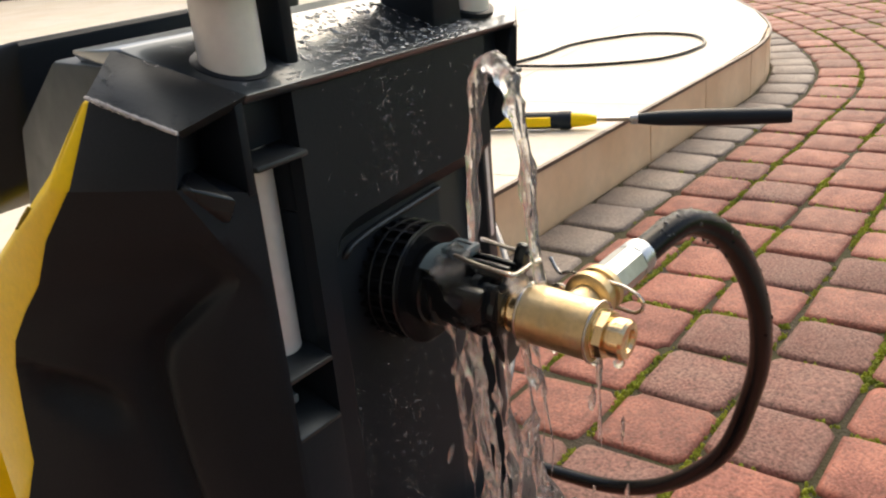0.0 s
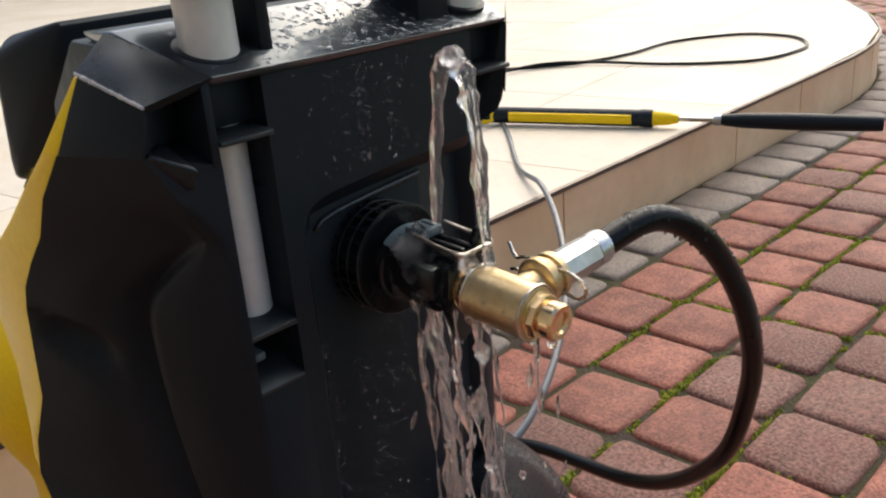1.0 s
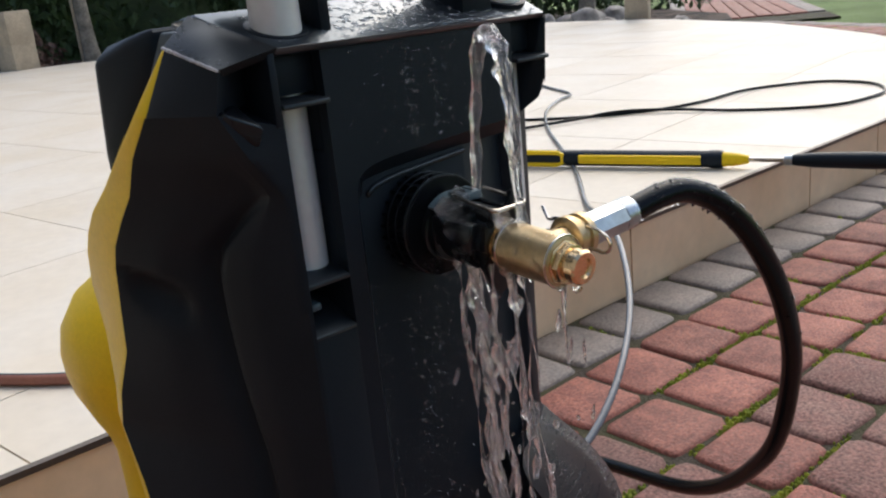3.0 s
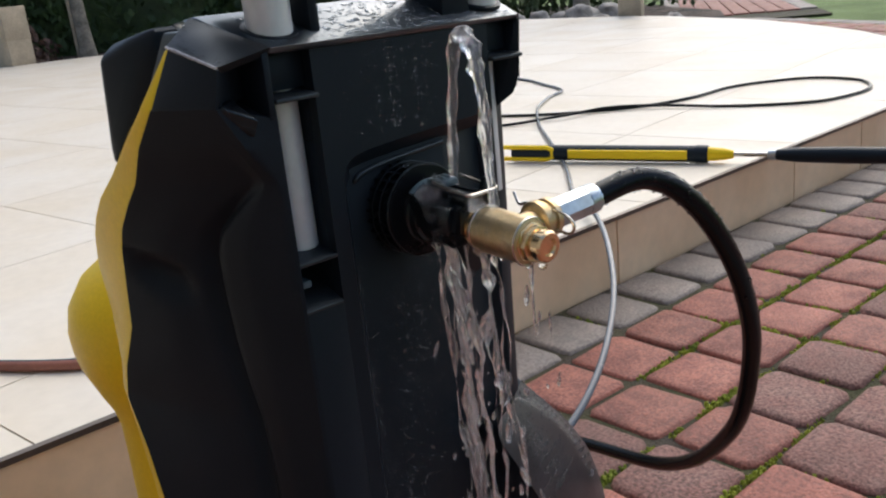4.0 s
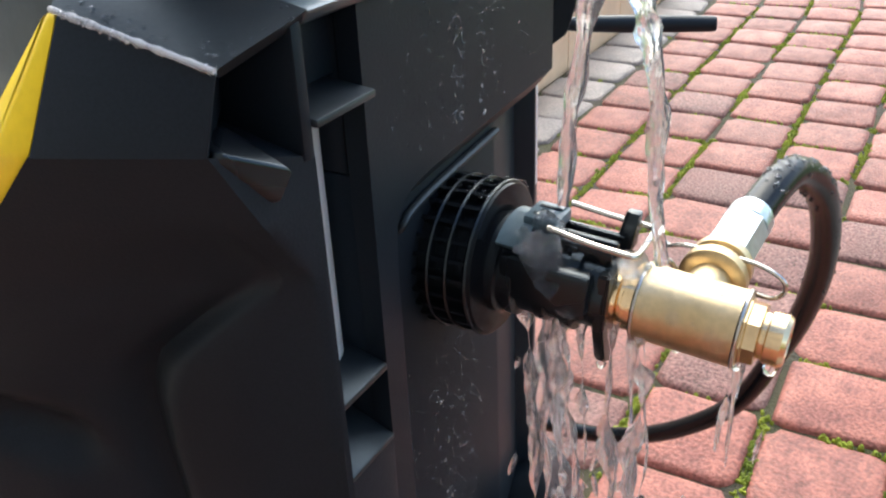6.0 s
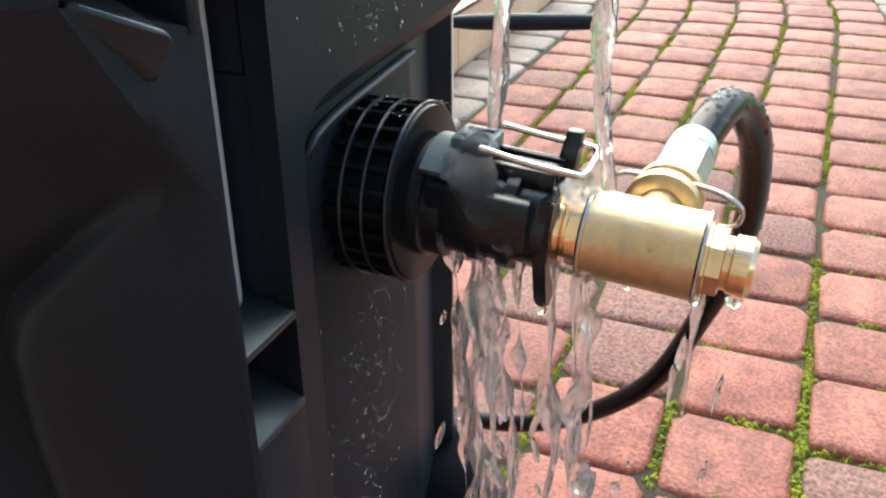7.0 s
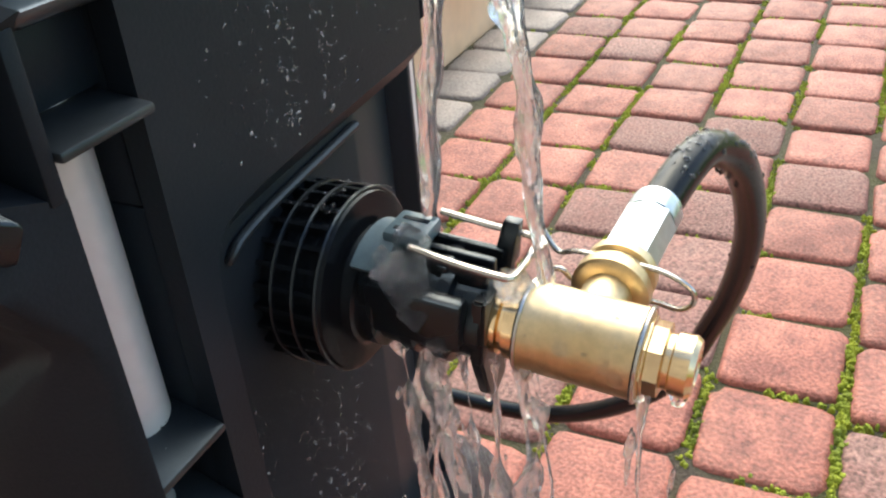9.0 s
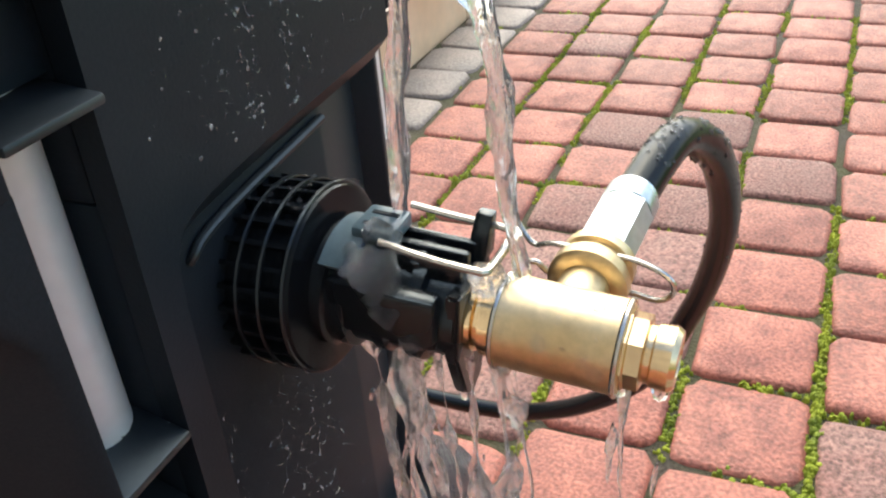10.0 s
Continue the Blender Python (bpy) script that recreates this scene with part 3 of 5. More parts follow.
def corner_shell():
    """The faceted black corner on the near side, with its triangular pocket, grooved field and dent."""
    bm = bmesh.new()
    rings = []
    for k, ((ex, ey, z), (gx, deep)) in enumerate(zip(SEAM, GROOVE)):
        corner = ((0.645, 0.107), (0.6485, 0.118), (0.6490, 0.1335))[k] if k < 3 else (0.6500, 0.1362)
        a, b = Vector((*corner, z)), Vector((ex, ey, z))
        out = Vector((b.y - a.y, a.x - b.x, 0)).normalized() * -1
        if out.y > 0:
            out = -out

        def at(x, lift=0.0):
            return a.lerp(b, (a.x - x) / (a.x - b.x)) + out * lift
        top = 0.5635 if k == 0 else z
        rings.append([(0.6505, 0.1385, top), a, at((a.x + gx) / 2, deep * 0.35), at(gx + 0.007, deep * 0.1), at(gx, -deep), at(gx - 0.010, -deep * 0.15), at((gx + ex) / 2, deep * 0.25), b,
                      (max(0.49, ex - 0.004), 0.1395, z)])
    loft(bm, rings)
    side = [f for f in bm.faces if len(f.verts) == 4 and f.calc_center_median().y < 0.136]
    bmesh.ops.subdivide_edges(bm, edges=list({e for f in side for e in f.edges}), cuts=4, use_grid_fill=True)
    # the dent low on the band
    inward = Vector((-0.38, 0.92, 0.0))
    for v in bm.verts:
        along, up = v.co.x - 0.556 + 0.25 * (v.co.z - 0.47), v.co.z - 0.4705 + 0.35 * (v.co.x - 0.556)
        q = max(abs(along) / 0.014, abs(up) / 0.0075)
        if q < 1.25 and v.co.y < 0.13:
            v.co += inward * 0.010 * min(1.0, (1.25 - q) / 0.45)
    for _ in range(3):
        bmesh.ops.smooth_vert(bm, verts=[v for v in bm.verts if v.co.z < 0.545 and 0.0945 < v.co.y < 0.132 and v.co.z > 0.08], factor=0.4, use_axis_x=True, use_axis_y=True, use_axis_z=True)
    part("corner_shell", bm, BLACK_MATTE, washer, "faceted black corner shell with a grooved field", angle=50)
    bm = bmesh.new()
    loft(bm, [
        [(0.6500, 0.109, 0.5935), (0.609, 0.104, 0.6045), (0.595, 0.138, 0.606), (0.625, 0.138, 0.600)],
        [(0.6450, 0.107, 0.5738), (0.6050, 0.0900, 0.5738), (0.595, 0.138, 0.5738), (0.622, 0.138, 0.5738)]])
    bmesh.ops.bevel(bm, geom=[e for e in bm.edges if max(v.co.z for v in e.verts) > 0.58], offset=0.0008, segments=2, affect="EDGES", profile=0.5)
    part("pocket_flank", bm, BLACK_MATTE, washer)
    bm = bmesh.new()
    a, b, c, d = (Vector(p) for p in ((0.607, 0.1045, 0.6055), (0.6500, 0.1090, 0.5945), (0.5985, 0.1245, 0.6184), (0.6528, 0.1392, 0.6008)))
    n = 8
    grid = [[bm.verts.new(a.lerp(b, i / n).lerp(c.lerp(d, i / n), j / n) + Vector((0, 0, 0.0022 * math.sin(math.pi * i / n) * math.sin(math.pi * j / n)))) for i in range(n + 1)] for j in range(n + 1)]
    top = [bm.faces.new((grid[j][i], grid[j][i + 1], grid[j + 1][i + 1], grid[j + 1][i])) for i in range(n) for j in range(n)]
    low = bmesh.ops.extrude_face_region(bm, geom=top)
    bmesh.ops.translate(bm, vec=(-0.003, 0.004, -0.0032), verts=[v for v in low["geom"] if isinstance(v, bmesh.types.BMVert)])
    part("shell_crest", bm, CREST, washer, "wet chamfered crest of the corner", angle=40)
    bm = bmesh.new()
    hull(bm, [(0.6508, 0.1345, 0.598), (0.6510, 0.1385, 0.599), (0.6505, 0.1345, 0.563), (0.6508, 0.1385, 0.563), (0.610, 0.1345, 0.599), (0.61, 0.1385, 0.599), (0.61, 0.1345, 0.563), (0.61, 0.1385, 0.563)], 0.0008)
    part("pocket_wall", bm, BLACK, washer)
    bm = bmesh.new()
    hull(bm, [(0.638, 0.1205, 0.5770), (0.6545, 0.1255, 0.5655), (0.6460, 0.1085, 0.5745), (0.636, 0.112, 0.5750), (0.640, 0.112, 0.560), (0.650, 0.124, 0.556), (0.632, 0.122, 0.56)], 0.0011, 3)
    part("pocket_tray", bm, BLACK_GLOSS, washer, "pointed tray of the pocket")
    # far side corner, plain
    bm = bmesh.new()
    hull(bm, [(0.650, 0.3245, 0.596), (0.650, 0.3275, 0.594), (0.60, 0.3245, 0.612), (0.60, 0.341, 0.602), (0.60, 0.342, 0.57), (0.648, 0.3275, 0.565),
              (0.646, 0.3245, 0.548), (0.63, 0.316, 0.535), (0.60, 0.316, 0.53), (0.60, 0.33, 0.545)], 0.002)
    part("far_corner", bm, BLACK, washer)


def top_cover():
    bm = bmesh.new()
    hull(bm, [(0.6530, 0.139, 0.6005), (0.6505, 0.3265, 0.5975), (0.600, 0.1255, 0.6185), (0.600, 0.3395, 0.6160), (0.548, 0.1375, 0.6145), (0.548, 0.327, 0.613),
              (0.650, 0.139, 0.5965), (0.648, 0.3265, 0.594), (0.600, 0.1275, 0.609), (0.600, 0.337, 0.607), (0.556, 0.142, 0.604), (0.556, 0.32, 0.604)], 0.0012)
    part("top_cover", bm, WET_BLACK, washer, "flat black top cover beaded with water")
    # solid dark discs stand for the shaded gap round each tube
    for y in (0.1605, 0.3035):
        bm = bmesh.new()
        yy = y + (-0.0061 if y < 0.23 else 0.0061)
        lathe(bm, (0.629, yy, 0.6185 - 0.029 * 0.018 / 0.053 - 0.0031 + 0.0006), (0.325, 0.0, 0.946), [(0.0, 0.0158), (0.0026, 0.0158), (0.0030, 0.0150), (0.0026, 0.0)], 32)
        part("tube_hole", bm, BLACK, washer, "dark disc round the tube, for the hole's shade")


def yellow_shell():
    ridge = [(0.604, 0.105), (0.594, 0.0885), (0.562, 0.0885), (0.530, 0.0895), (0.508, 0.0880), (0.489, 0.0890), (0.476, 0.0905), (0.460, 0.0940), (0.469, 0.0930), (0.496, 0.0830), (0.480, 0.0860), (0.490, 0.0860), (0.500, 0.0860), (0.505, 0.0860), (0.510, 0.0860)]
    flank = [(0.603, 0.1065), (0.574, 0.102), (0.543, 0.102), (0.515, 0.100), (0.499, 0.100), (0.482, 0.100), (0.470, 0.100), (0.457, 0.101), (0.462, 0.101), (0.482, 0.100), (0.462, 0.105), (0.460, 0.105), (0.460, 0.105), (0.460, 0.105), (0.460, 0.105)]
    bm = bmesh.new()
    loft(bm, [[(x, y + 0.0004, z), (*ridge[k], z), (*flank[k], z), (flank[k][0] + (0.004 if k < 5 else 0.0), 0.120 if k else 0.115, z), (x - 0.010, 0.1392 if k else 0.115, z)]
              for k, (x, y, z) in enumerate([(0.6085, 0.1042, 0.604)] + SEAM)])
    bmesh.ops.bevel(bm, geom=list(bm.edges), offset=0.0016, segments=2, affect="EDGES", profile=0.5)
    part("yellow_shell", bm, YELLOW, washer, "faceted yellow side shell")
    bm = bmesh.new()
    lathe(bm, (0.402, 0.172, 0.456), (0.0, 0.0, -1), [(0.0, 0.0), (0.001, 0.022), (0.005, 0.038), (0.014, 0.053), (0.028, 0.072), (0.048, 0.0845), (0.066, 0.0882), (0.080, 0.0876), (0.094, 0.0850), (0.118, 0.0760), (0.134, 0.0690), (0.149, 0.0655), (0.18, 0.0650), (0.30, 0.066), (0.385, 0.066), (0.386, 0.0)], 64)
    part("motor_cover", bm, YELLOW, washer, "rounded yellow motor cover")
    for k in range(3):
        bm = bmesh.new()
        d, u = Vector((-0.806, 0.0, -0.592)), Vector((-0.815, 0.579, 0.0))
        nrm = Vector((-0.454, -0.640, 0.620)) * 0.0006
        p = Vector((0.5590, 0.0950, 0.5572)) + d * (-0.009 + 0.002 * k) + u * (0.0036 * k - 0.005)
        w, h = d * (0.019 - 0.004 * k), u * 0.0016
        hull(bm, [p - nrm, p + w - nrm, p + h - nrm, p + w + h - nrm, p + nrm, p + w + nrm, p + h + nrm, p + w + h + nrm])
        part("print_bar", bm, PRINT, washer, "dark line of unreadable print")


def handle():
    for y in (0.1605, 0.3035):
        bm = bmesh.new()
        lathe(bm, (0.625, y + (-0.0053 if y < 0.23 else 0.0053), 0.482), (0, 0, 1), [(0, 0.0112), (0.1, 0.0112)], 40)
        part("inner_tube", bm, ALU, washer, "pale grey tube inside the channel")
        bm = bmesh.new()
        lathe(bm, (0.630, y + (-0.0061 if y < 0.23 else 0.0061), 0.5985), (0, 0, 1), [(0, 0.0125), (0.19, 0.0125)], 40)
        part("handle_tube", bm, ALU, washer, "pale grey aluminium handle tube")
        bm = bmesh.new()
        s = 1 if y < 0.23 else -1
        box(bm, 0.592, 0.655, y - 0.027 if s > 0 else y - 0.022, y + 0.022 if s > 0 else y + 0.027, 0.6345, 0.76, 0.009, 3)
        part("tube_clamp", bm, BLACK, washer, "black clamp round the tube")
    for y0, y1, flare in ((0.1745, 0.1815, 0.0), (0.283, 0.290, 0.012)):
        bm = bmesh.new()
        hull(bm, [(0.606, y0 - flare, 0.612), (0.639, y0 - flare, 0.600), (0.606, y1 + flare * 0.4, 0.612), (0.639, y1 + flare * 0.4, 0.600),
                  (0.604, y0, 0.64), (0.639, y0, 0.635), (0.604, y1, 0.64), (0.639, y1, 0.635), (0.604, y0, 0.78), (0.639, y0, 0.78), (0.604, y1, 0.78), (0.639, y1, 0.78)], 0.002)
        part("handle_post", bm, BLACK, washer, "black upright of the handle")
    # broad plate behind the top
    bm = bmesh.new()
    hull(bm, [(0.385, 0.151, 0.590), (0.385, 0.40, 0.590), (0.435, 0.172, 0.610), (0.435, 0.39, 0.610), (0.37, 0.17, 0.600), (0.37, 0.39, 0.600),
              (0.372, 0.150, 0.511), (0.372, 0.40, 0.515), (0.36, 0.162, 0.501), (0.36, 0.395, 0.506), (0.42, 0.175, 0.53), (0.42, 0.39, 0.53)], 0.006, 3)
    part("front_plate", bm, BLACK, washer, "broad black plate behind the top")

FOOT_SPOTS = []


def foot():
    near = glide([(0.668, 0.262, 0.338), (0.674, 0.256, 0.327), (0.676, 0.273, 0.294), (0.678, 0.298, 0.24), (0.68, 0.316, 0.18), (0.68, 0.326, 0.10), (0.68, 0.33, 0.03)], 5)
    mid = glide([(0.650, 0.292, 0.331), (0.648, 0.318, 0.313), (0.646, 0.345, 0.284), (0.646, 0.367, 0.245), (0.646, 0.385, 0.19), (0.646, 0.395, 0.11), (0.646, 0.40, 0.03)], 5)
    rim = glide([(0.604, 0.345, 0.318), (0.600, 0.379, 0.275), (0.600, 0.409, 0.237), (0.600, 0.430, 0.201), (0.600, 0.445, 0.15), (0.600, 0.452, 0.10), (0.600, 0.455, 0.03)], 5)
    bm = bmesh.new()
    loft(bm, [[p, q, q.lerp(r, 0.55) + Vector((0, 0.006, 0.004)), r, Vector((0.56, r.y - 0.02, r.z - 0.01)), Vector((0.56, 0.30, r.z - 0.03)), Vector((0.655, 0.262 + 0.3 * (p.y - 0.262), p.z - 0.012))] for p, q, r in zip(near, mid, rim)])
    bmesh.ops.recalc_face_normals(bm, faces=bm.faces)
    for f in bm.faces:
        f.normal_update()
        if f.normal.z > 0.2 and f.normal.x + f.normal.y > 0 and f.calc_center_median().z > 0.12:
            for _ in range(int(f.calc_area() * 150000 + rand.random())):
                w = [rand.random() for _ in f.verts]
                p = sum((v.co * q for v, q in zip(f.verts, w)), Vector()) / sum(w)
                FOOT_SPOTS.append((p.copy(), f.normal.copy()))
    part("wheel_cover", bm, WHEEL_BLACK, washer, "rounded black wheel cover beaded with water", angle=60)
    bm = bmesh.new()
    box(bm, 0.36, 0.67, 0.08, 0.40, 0.0, 0.07, 0.01)
    part("base", bm, BLACK, washer)


washer_body()
tube_channel(0.1385, 0.1655, 0.1605, False)
tube_channel(0.2985, 0.3255, 0.3035, True)
corner_shell()
top_cover()
yellow_shell()
handle()
foot()


def outlet():
    """The ribbed collar and the black coupling at the panel."""
    bm = bmesh.new()
    lathe(bm, (0.640, AY, AZ), (1, 0, 0), [(0, 0.0245), (0.020, 0.0245), (0.020, 0.0)], 48)
    collar = part("collar", bm, BLACK_GLOSS, washer, "ribbed black collar")
    for x in (0.6470, 0.6540, 0.6615):
        bm = bmesh.new()
        ring = [Vector((x, AY + 0.0278 * math.cos(a * math.tau / 48), AZ + 0.0278 * math.sin(a * math.tau / 48))) for a in range(48)]
        tube(bm, ring, 0.0007, 6, True)
        part("ring_rib", bm, BLACK_GLOSS, collar)
    for k in range(26):
        a = k * math.tau / 26
        bm = bmesh.new()
        box(bm, 0.640, 0.661, -0.0007, 0.0007, 0.023, 0.0278)
        bmesh.ops.rotate(bm, cent=(0, 0, 0), matrix=Matrix.Rotation(a, 3, "X"), verts=bm.verts)
        bmesh.ops.translate(bm, vec=(0, AY, AZ), verts=bm.verts)
        part("cross_rib", bm, BLACK_GLOSS, collar)
    bm = bmesh.new()
    lathe(bm, (0.6600, AY, AZ), (1, 0, 0), [(0, 0.0272), (0.0016, 0.0276), (0.0030, 0.0270), (0.0040, 0.0185), (0.0040, 0.0)], 48)
    part("collar_disc", bm, RUBBER, collar)
    bm = bmesh.new()
    lathe(bm, (0.663, AY, AZ), (1, 0, 0), [(0, 0.0185), (0.004, 0.0185), (0.0046, 0.0172), (0.0100, 0.0172), (0.011, 0.0150), (0.0175, 0.0150), (0.0180, 0.0161), (0.0215, 0.0161), (0.0222, 0.0146), (0.0270, 0.0146), (0.0276, 0.0163), (0.0312, 0.0163), (0.0318, 0.0135), (0.041, 0.0135)], 44)
    coupling = part("coupling", bm, BLACK_GLOSS, washer, "black plastic quick coupling", turn=DROOP)
    for dy in (-0.0045, 0.0015, 0.0075):
        bm = bmesh.new()
        box(bm, 0.672, 0.7035, AY + dy - 0.0013, AY + dy + 0.0013, AZ + 0.0115, AZ + 0.0180, 0.0007)
        part("fin", bm, BLACK_GLOSS, coupling, turn=DROOP)
    bm = bmesh.new()
    box(bm, 0.688, 0.692, AY - 0.0065, AY + 0.0095, AZ + 0.0125, AZ + 0.0168, 0.0007)
    part("cross_bar", bm, BLACK_GLOSS, coupling, turn=DROOP)
    bm = bmesh.new()
    box(bm, 0.668, 0.700, AY - 0.0165, AY - 0.010, AZ - 0.004, AZ + 0.012, 0.0015)
    part("side_block", bm, BLACK_GLOSS, coupling, turn=DROOP)
    bm = bmesh.new()
    pts = [(AY + 0.0205 * math.sin(a), AZ + 0.0205 * math.cos(a)) for a in np.linspace(-0.75, 0.65, 9)]
    pts += [(AY + 0.0165 * math.sin(a), AZ + 0.0165 * math.cos(a)) for a in np.linspace(0.65, -0.75, 9)]
    fr = [bm.verts.new((0.6755, y, z)) for y, z in pts]
    bk = [bm.verts.new((0.6655, y, z)) for y, z in pts]
    bm.faces.new(fr)
    bm.faces.new(bk[::-1])
    for i in range(len(pts)):
        j = (i + 1) % len(pts)
        bm.faces.new((fr[i], bk[i], bk[j], fr[j]))
    part("clip_seat", bm, GREY_PLASTIC, coupling, "grey plastic seat of the clip", turn=DROOP)
    bm = bmesh.new()
    box(bm, 0.671, 0.6835, AY - 0.005, AY + 0.009, AZ + 0.0180, AZ + 0.0228, 0.0012)
    part("seat_lug", bm, GREY_PLASTIC, coupling, turn=DROOP)
    # black strips laid on the lug for the shade inside its slots
    for dy in (-0.0015, 0.0045):
        bm = bmesh.new()
        box(bm, 0.6735, 0.6815, AY + dy - 0.0008, AY + dy + 0.0008, AZ + 0.0215, AZ + 0.0231)
        part("lug_slot", bm, BLACK_MATTE, coupling, turn=DROOP)
    bm = bmesh.new()
    z = AZ + 0.0225
    tube(bm, glide([(0.682, AY + 0.0115, z + 0.0005), (0.696, AY + 0.0124, z - 0.001), (0.7085, AY + 0.0125, z - 0.0015), (0.7112, AY + 0.0115, z - 0.0018), (0.7122, AY + 0.0085, z - 0.002), (0.7122, AY - 0.0060, z - 0.002), (0.7112, AY - 0.0090, z - 0.0018), (0.7085, AY - 0.0100, z - 0.0015), (0.696, AY - 0.0099, z - 0.001), (0.682, AY - 0.0095, z + 0.0005)], 6), 0.0011, 8)
    part("spring_clip", bm, STEEL, coupling, "bent steel wire clip", turn=DROOP)
    # hanging lever plate
    bm = bmesh.new()
    ring = [(AY - 0.012, AZ + 0.012), (AY + 0.012, AZ + 0.012), (AY + 0.013, AZ - 0.008), (AY + 0.006, AZ - 0.026), (AY - 0.001, AZ - 0.029), (AY - 0.006, AZ - 0.025), (AY - 0.013, AZ - 0.008)]
    fr = [bm.verts.new((0.7055, y, z)) for y, z in ring]
    bk = [bm.verts.new((0.7015, y, z)) for y, z in ring]
    bm.faces.new(fr)
    bm.faces.new(bk[::-1])
    for i in range(len(ring)):
        j = (i + 1) % len(ring)
        bm.faces.new((fr[i], bk[i], bk[j], fr[j]))
    bmesh.ops.bevel(bm, geom=list(bm.edges), offset=0.0008, segments=2, affect="EDGES")
    part("lever", bm, BLACK_GLOSS, coupling, "black hanging lever", turn=DROOP)
    bm = bmesh.new()
    hull(bm, [(0.700, AY + 0.006, AZ + 0.012), (0.706, AY + 0.006, AZ + 0.012), (0.700, AY + 0.014, AZ + 0.012), (0.706, AY + 0.014, AZ + 0.012), (0.702, AY + 0.009, AZ + 0.026), (0.707, AY + 0.009, AZ + 0.026), (0.702, AY + 0.013, AZ + 0.026), (0.707, AY + 0.013, AZ + 0.026)], 0.0008)
    part("lever_ear", bm, BLACK_GLOSS, coupling, turn=DROOP)


outlet()

# ---- the brass tee on the outlet ----
tee = thing("brass_tee", (0.73, AY, AZ), "brass swivel tee fitting screwed to the washer's outlet", "hose fitting")
BX = 0.7305
bm = bmesh.new()
lathe(bm, (0.704, AY, AZ), (1, 0, 0), [(0, 0.0088), (0.0006, 0.0104), (0.0036, 0.0106), (0.0042, 0.0094), (0.0052, 0.0094), (0.0058, 0.0110), (0.0090, 0.0112), (0.0096, 0.0118), (0.0105, 0.0118)], 36)
part("inlet_collar", bm, BRASS_BRIGHT, tee, "polished brass stepped collar", turn=DROOP)
bm = bmesh.new()
lathe(bm, (0.7135, AY, AZ), (1, 0, 0), [(0, 0.0118), (0.0006, 0.0129), (0.0335, 0.0129), (0.0342, 0.0118)], 48)
part("tee_body", bm, BRASS, tee, "satin brass body", turn=DROOP)
for x in (0.7142, 0.7470):
    bm = bmesh.new()
    ring = [Vector((x, AY + 0.0130 * math.cos(a * math.tau / 40), AZ + 0.0130 * math.sin(a * math.tau / 40))) for a in range(40)]
    tube(bm, ring, 0.00075, 6, True)
    part("seal_ring", bm, STEEL, tee, "thin steel ring", turn=DROOP)
bm = bmesh.new()
lathe(bm, (0.7475, AY, AZ), (1, 0, 0), [(0, 0.0112), (0.0010, 0.0112), (0.0014, 0.0104), (0.0052, 0.0104), (0.0056, 0.0096)], 8)
part("end_hex", bm, BRASS_BRIGHT, tee, turn=DROOP)
bm = bmesh.new()
lathe(bm, (0.7522, AY, AZ), (1, 0, 0), [(0, 0.0078), (0.0025, 0.0078), (0.003, 0.0086), (0.0075, 0.0088), (0.009, 0.0078), (0.0092, 0.005), (0.0078, 0.0042), (0.0078, 0.0)], 28)
part("end_plug", bm, BRASS_BRIGHT, tee, "polished brass end plug", turn=DROOP)
BZ = AZ + 0.003
bdir = Vector((0.045, 1.0, 0.055)).normalized()
b0 = Vector((BX, AY + 0.008, AZ + 0.001))
bm = bmesh.new()
lathe(bm, b0, bdir, [(0, 0.0075), (0.012, 0.0075), (0.0125, 0.0105), (0.0135, 0.0118), (0.0175, 0.0118), (0.0185, 0.0105), (0.019, 0.0098), (0.0215, 0.0098), (0.022, 0.0112), (0.0255, 0.0112), (0.0265, 0.010), (0.027, 0.007)], 40)
part("branch", bm, BRASS, tee, "ribbed brass branch", turn=DROOP)
bm = bmesh.new()
c = b0 + bdir * 0.0203
HAIRPIN = ((-0.0245, 0.002, 0.0105), (-0.0185, 0.0, 0.0052), (-0.0125, 0.0, 0.0066), (0.0, 0.0, 0.0068), (0.0120, 0.0, 0.0064), (0.0195, -0.001, 0.0048), (0.0228, -0.001, 0.0018), (0.0226, -0.001, -0.0022),
           (0.0190, -0.001, -0.0046), (0.0120, 0.0, -0.0048), (0.0, 0.0, -0.0052), (-0.0125, 0.0, -0.0040), (-0.0170, 0.0, -0.0012), (-0.0215, 0.0, -0.0022))
tube(bm, glide([c + Vector(v) for v in HAIRPIN], 6), 0.0009, 8)
part("retaining_wire", bm, STEEL, tee, "bent steel retaining wire", turn=DROOP)

# ---- the high-pressure hose ----
hose = thing("pressure_hose", (0.74, 0.40, 0.0), "black rubber high-pressure hose looping from the brass tee", "hose")
f0 = DROOP @ (b0 + bdir * 0.026)
bm = bmesh.new()
lathe(bm, f0, bdir, [(0, 0.0078), (0.001, 0.0092), (0.026, 0.0092), (0.028, 0.0084)], 8)
part("ferrule", bm, ZINC, hose, "zinc-plated hexagonal ferrule")
bm = bmesh.new()
lathe(bm, f0 + bdir * 0.027, bdir, [(0, 0.0086), (0.002, 0.0089), (0.0085, 0.0088), (0.0095, 0.0078)], 28)
part("ferrule_sleeve", bm, ZINC, hose)
f1 = f0 + bdir * 0.033
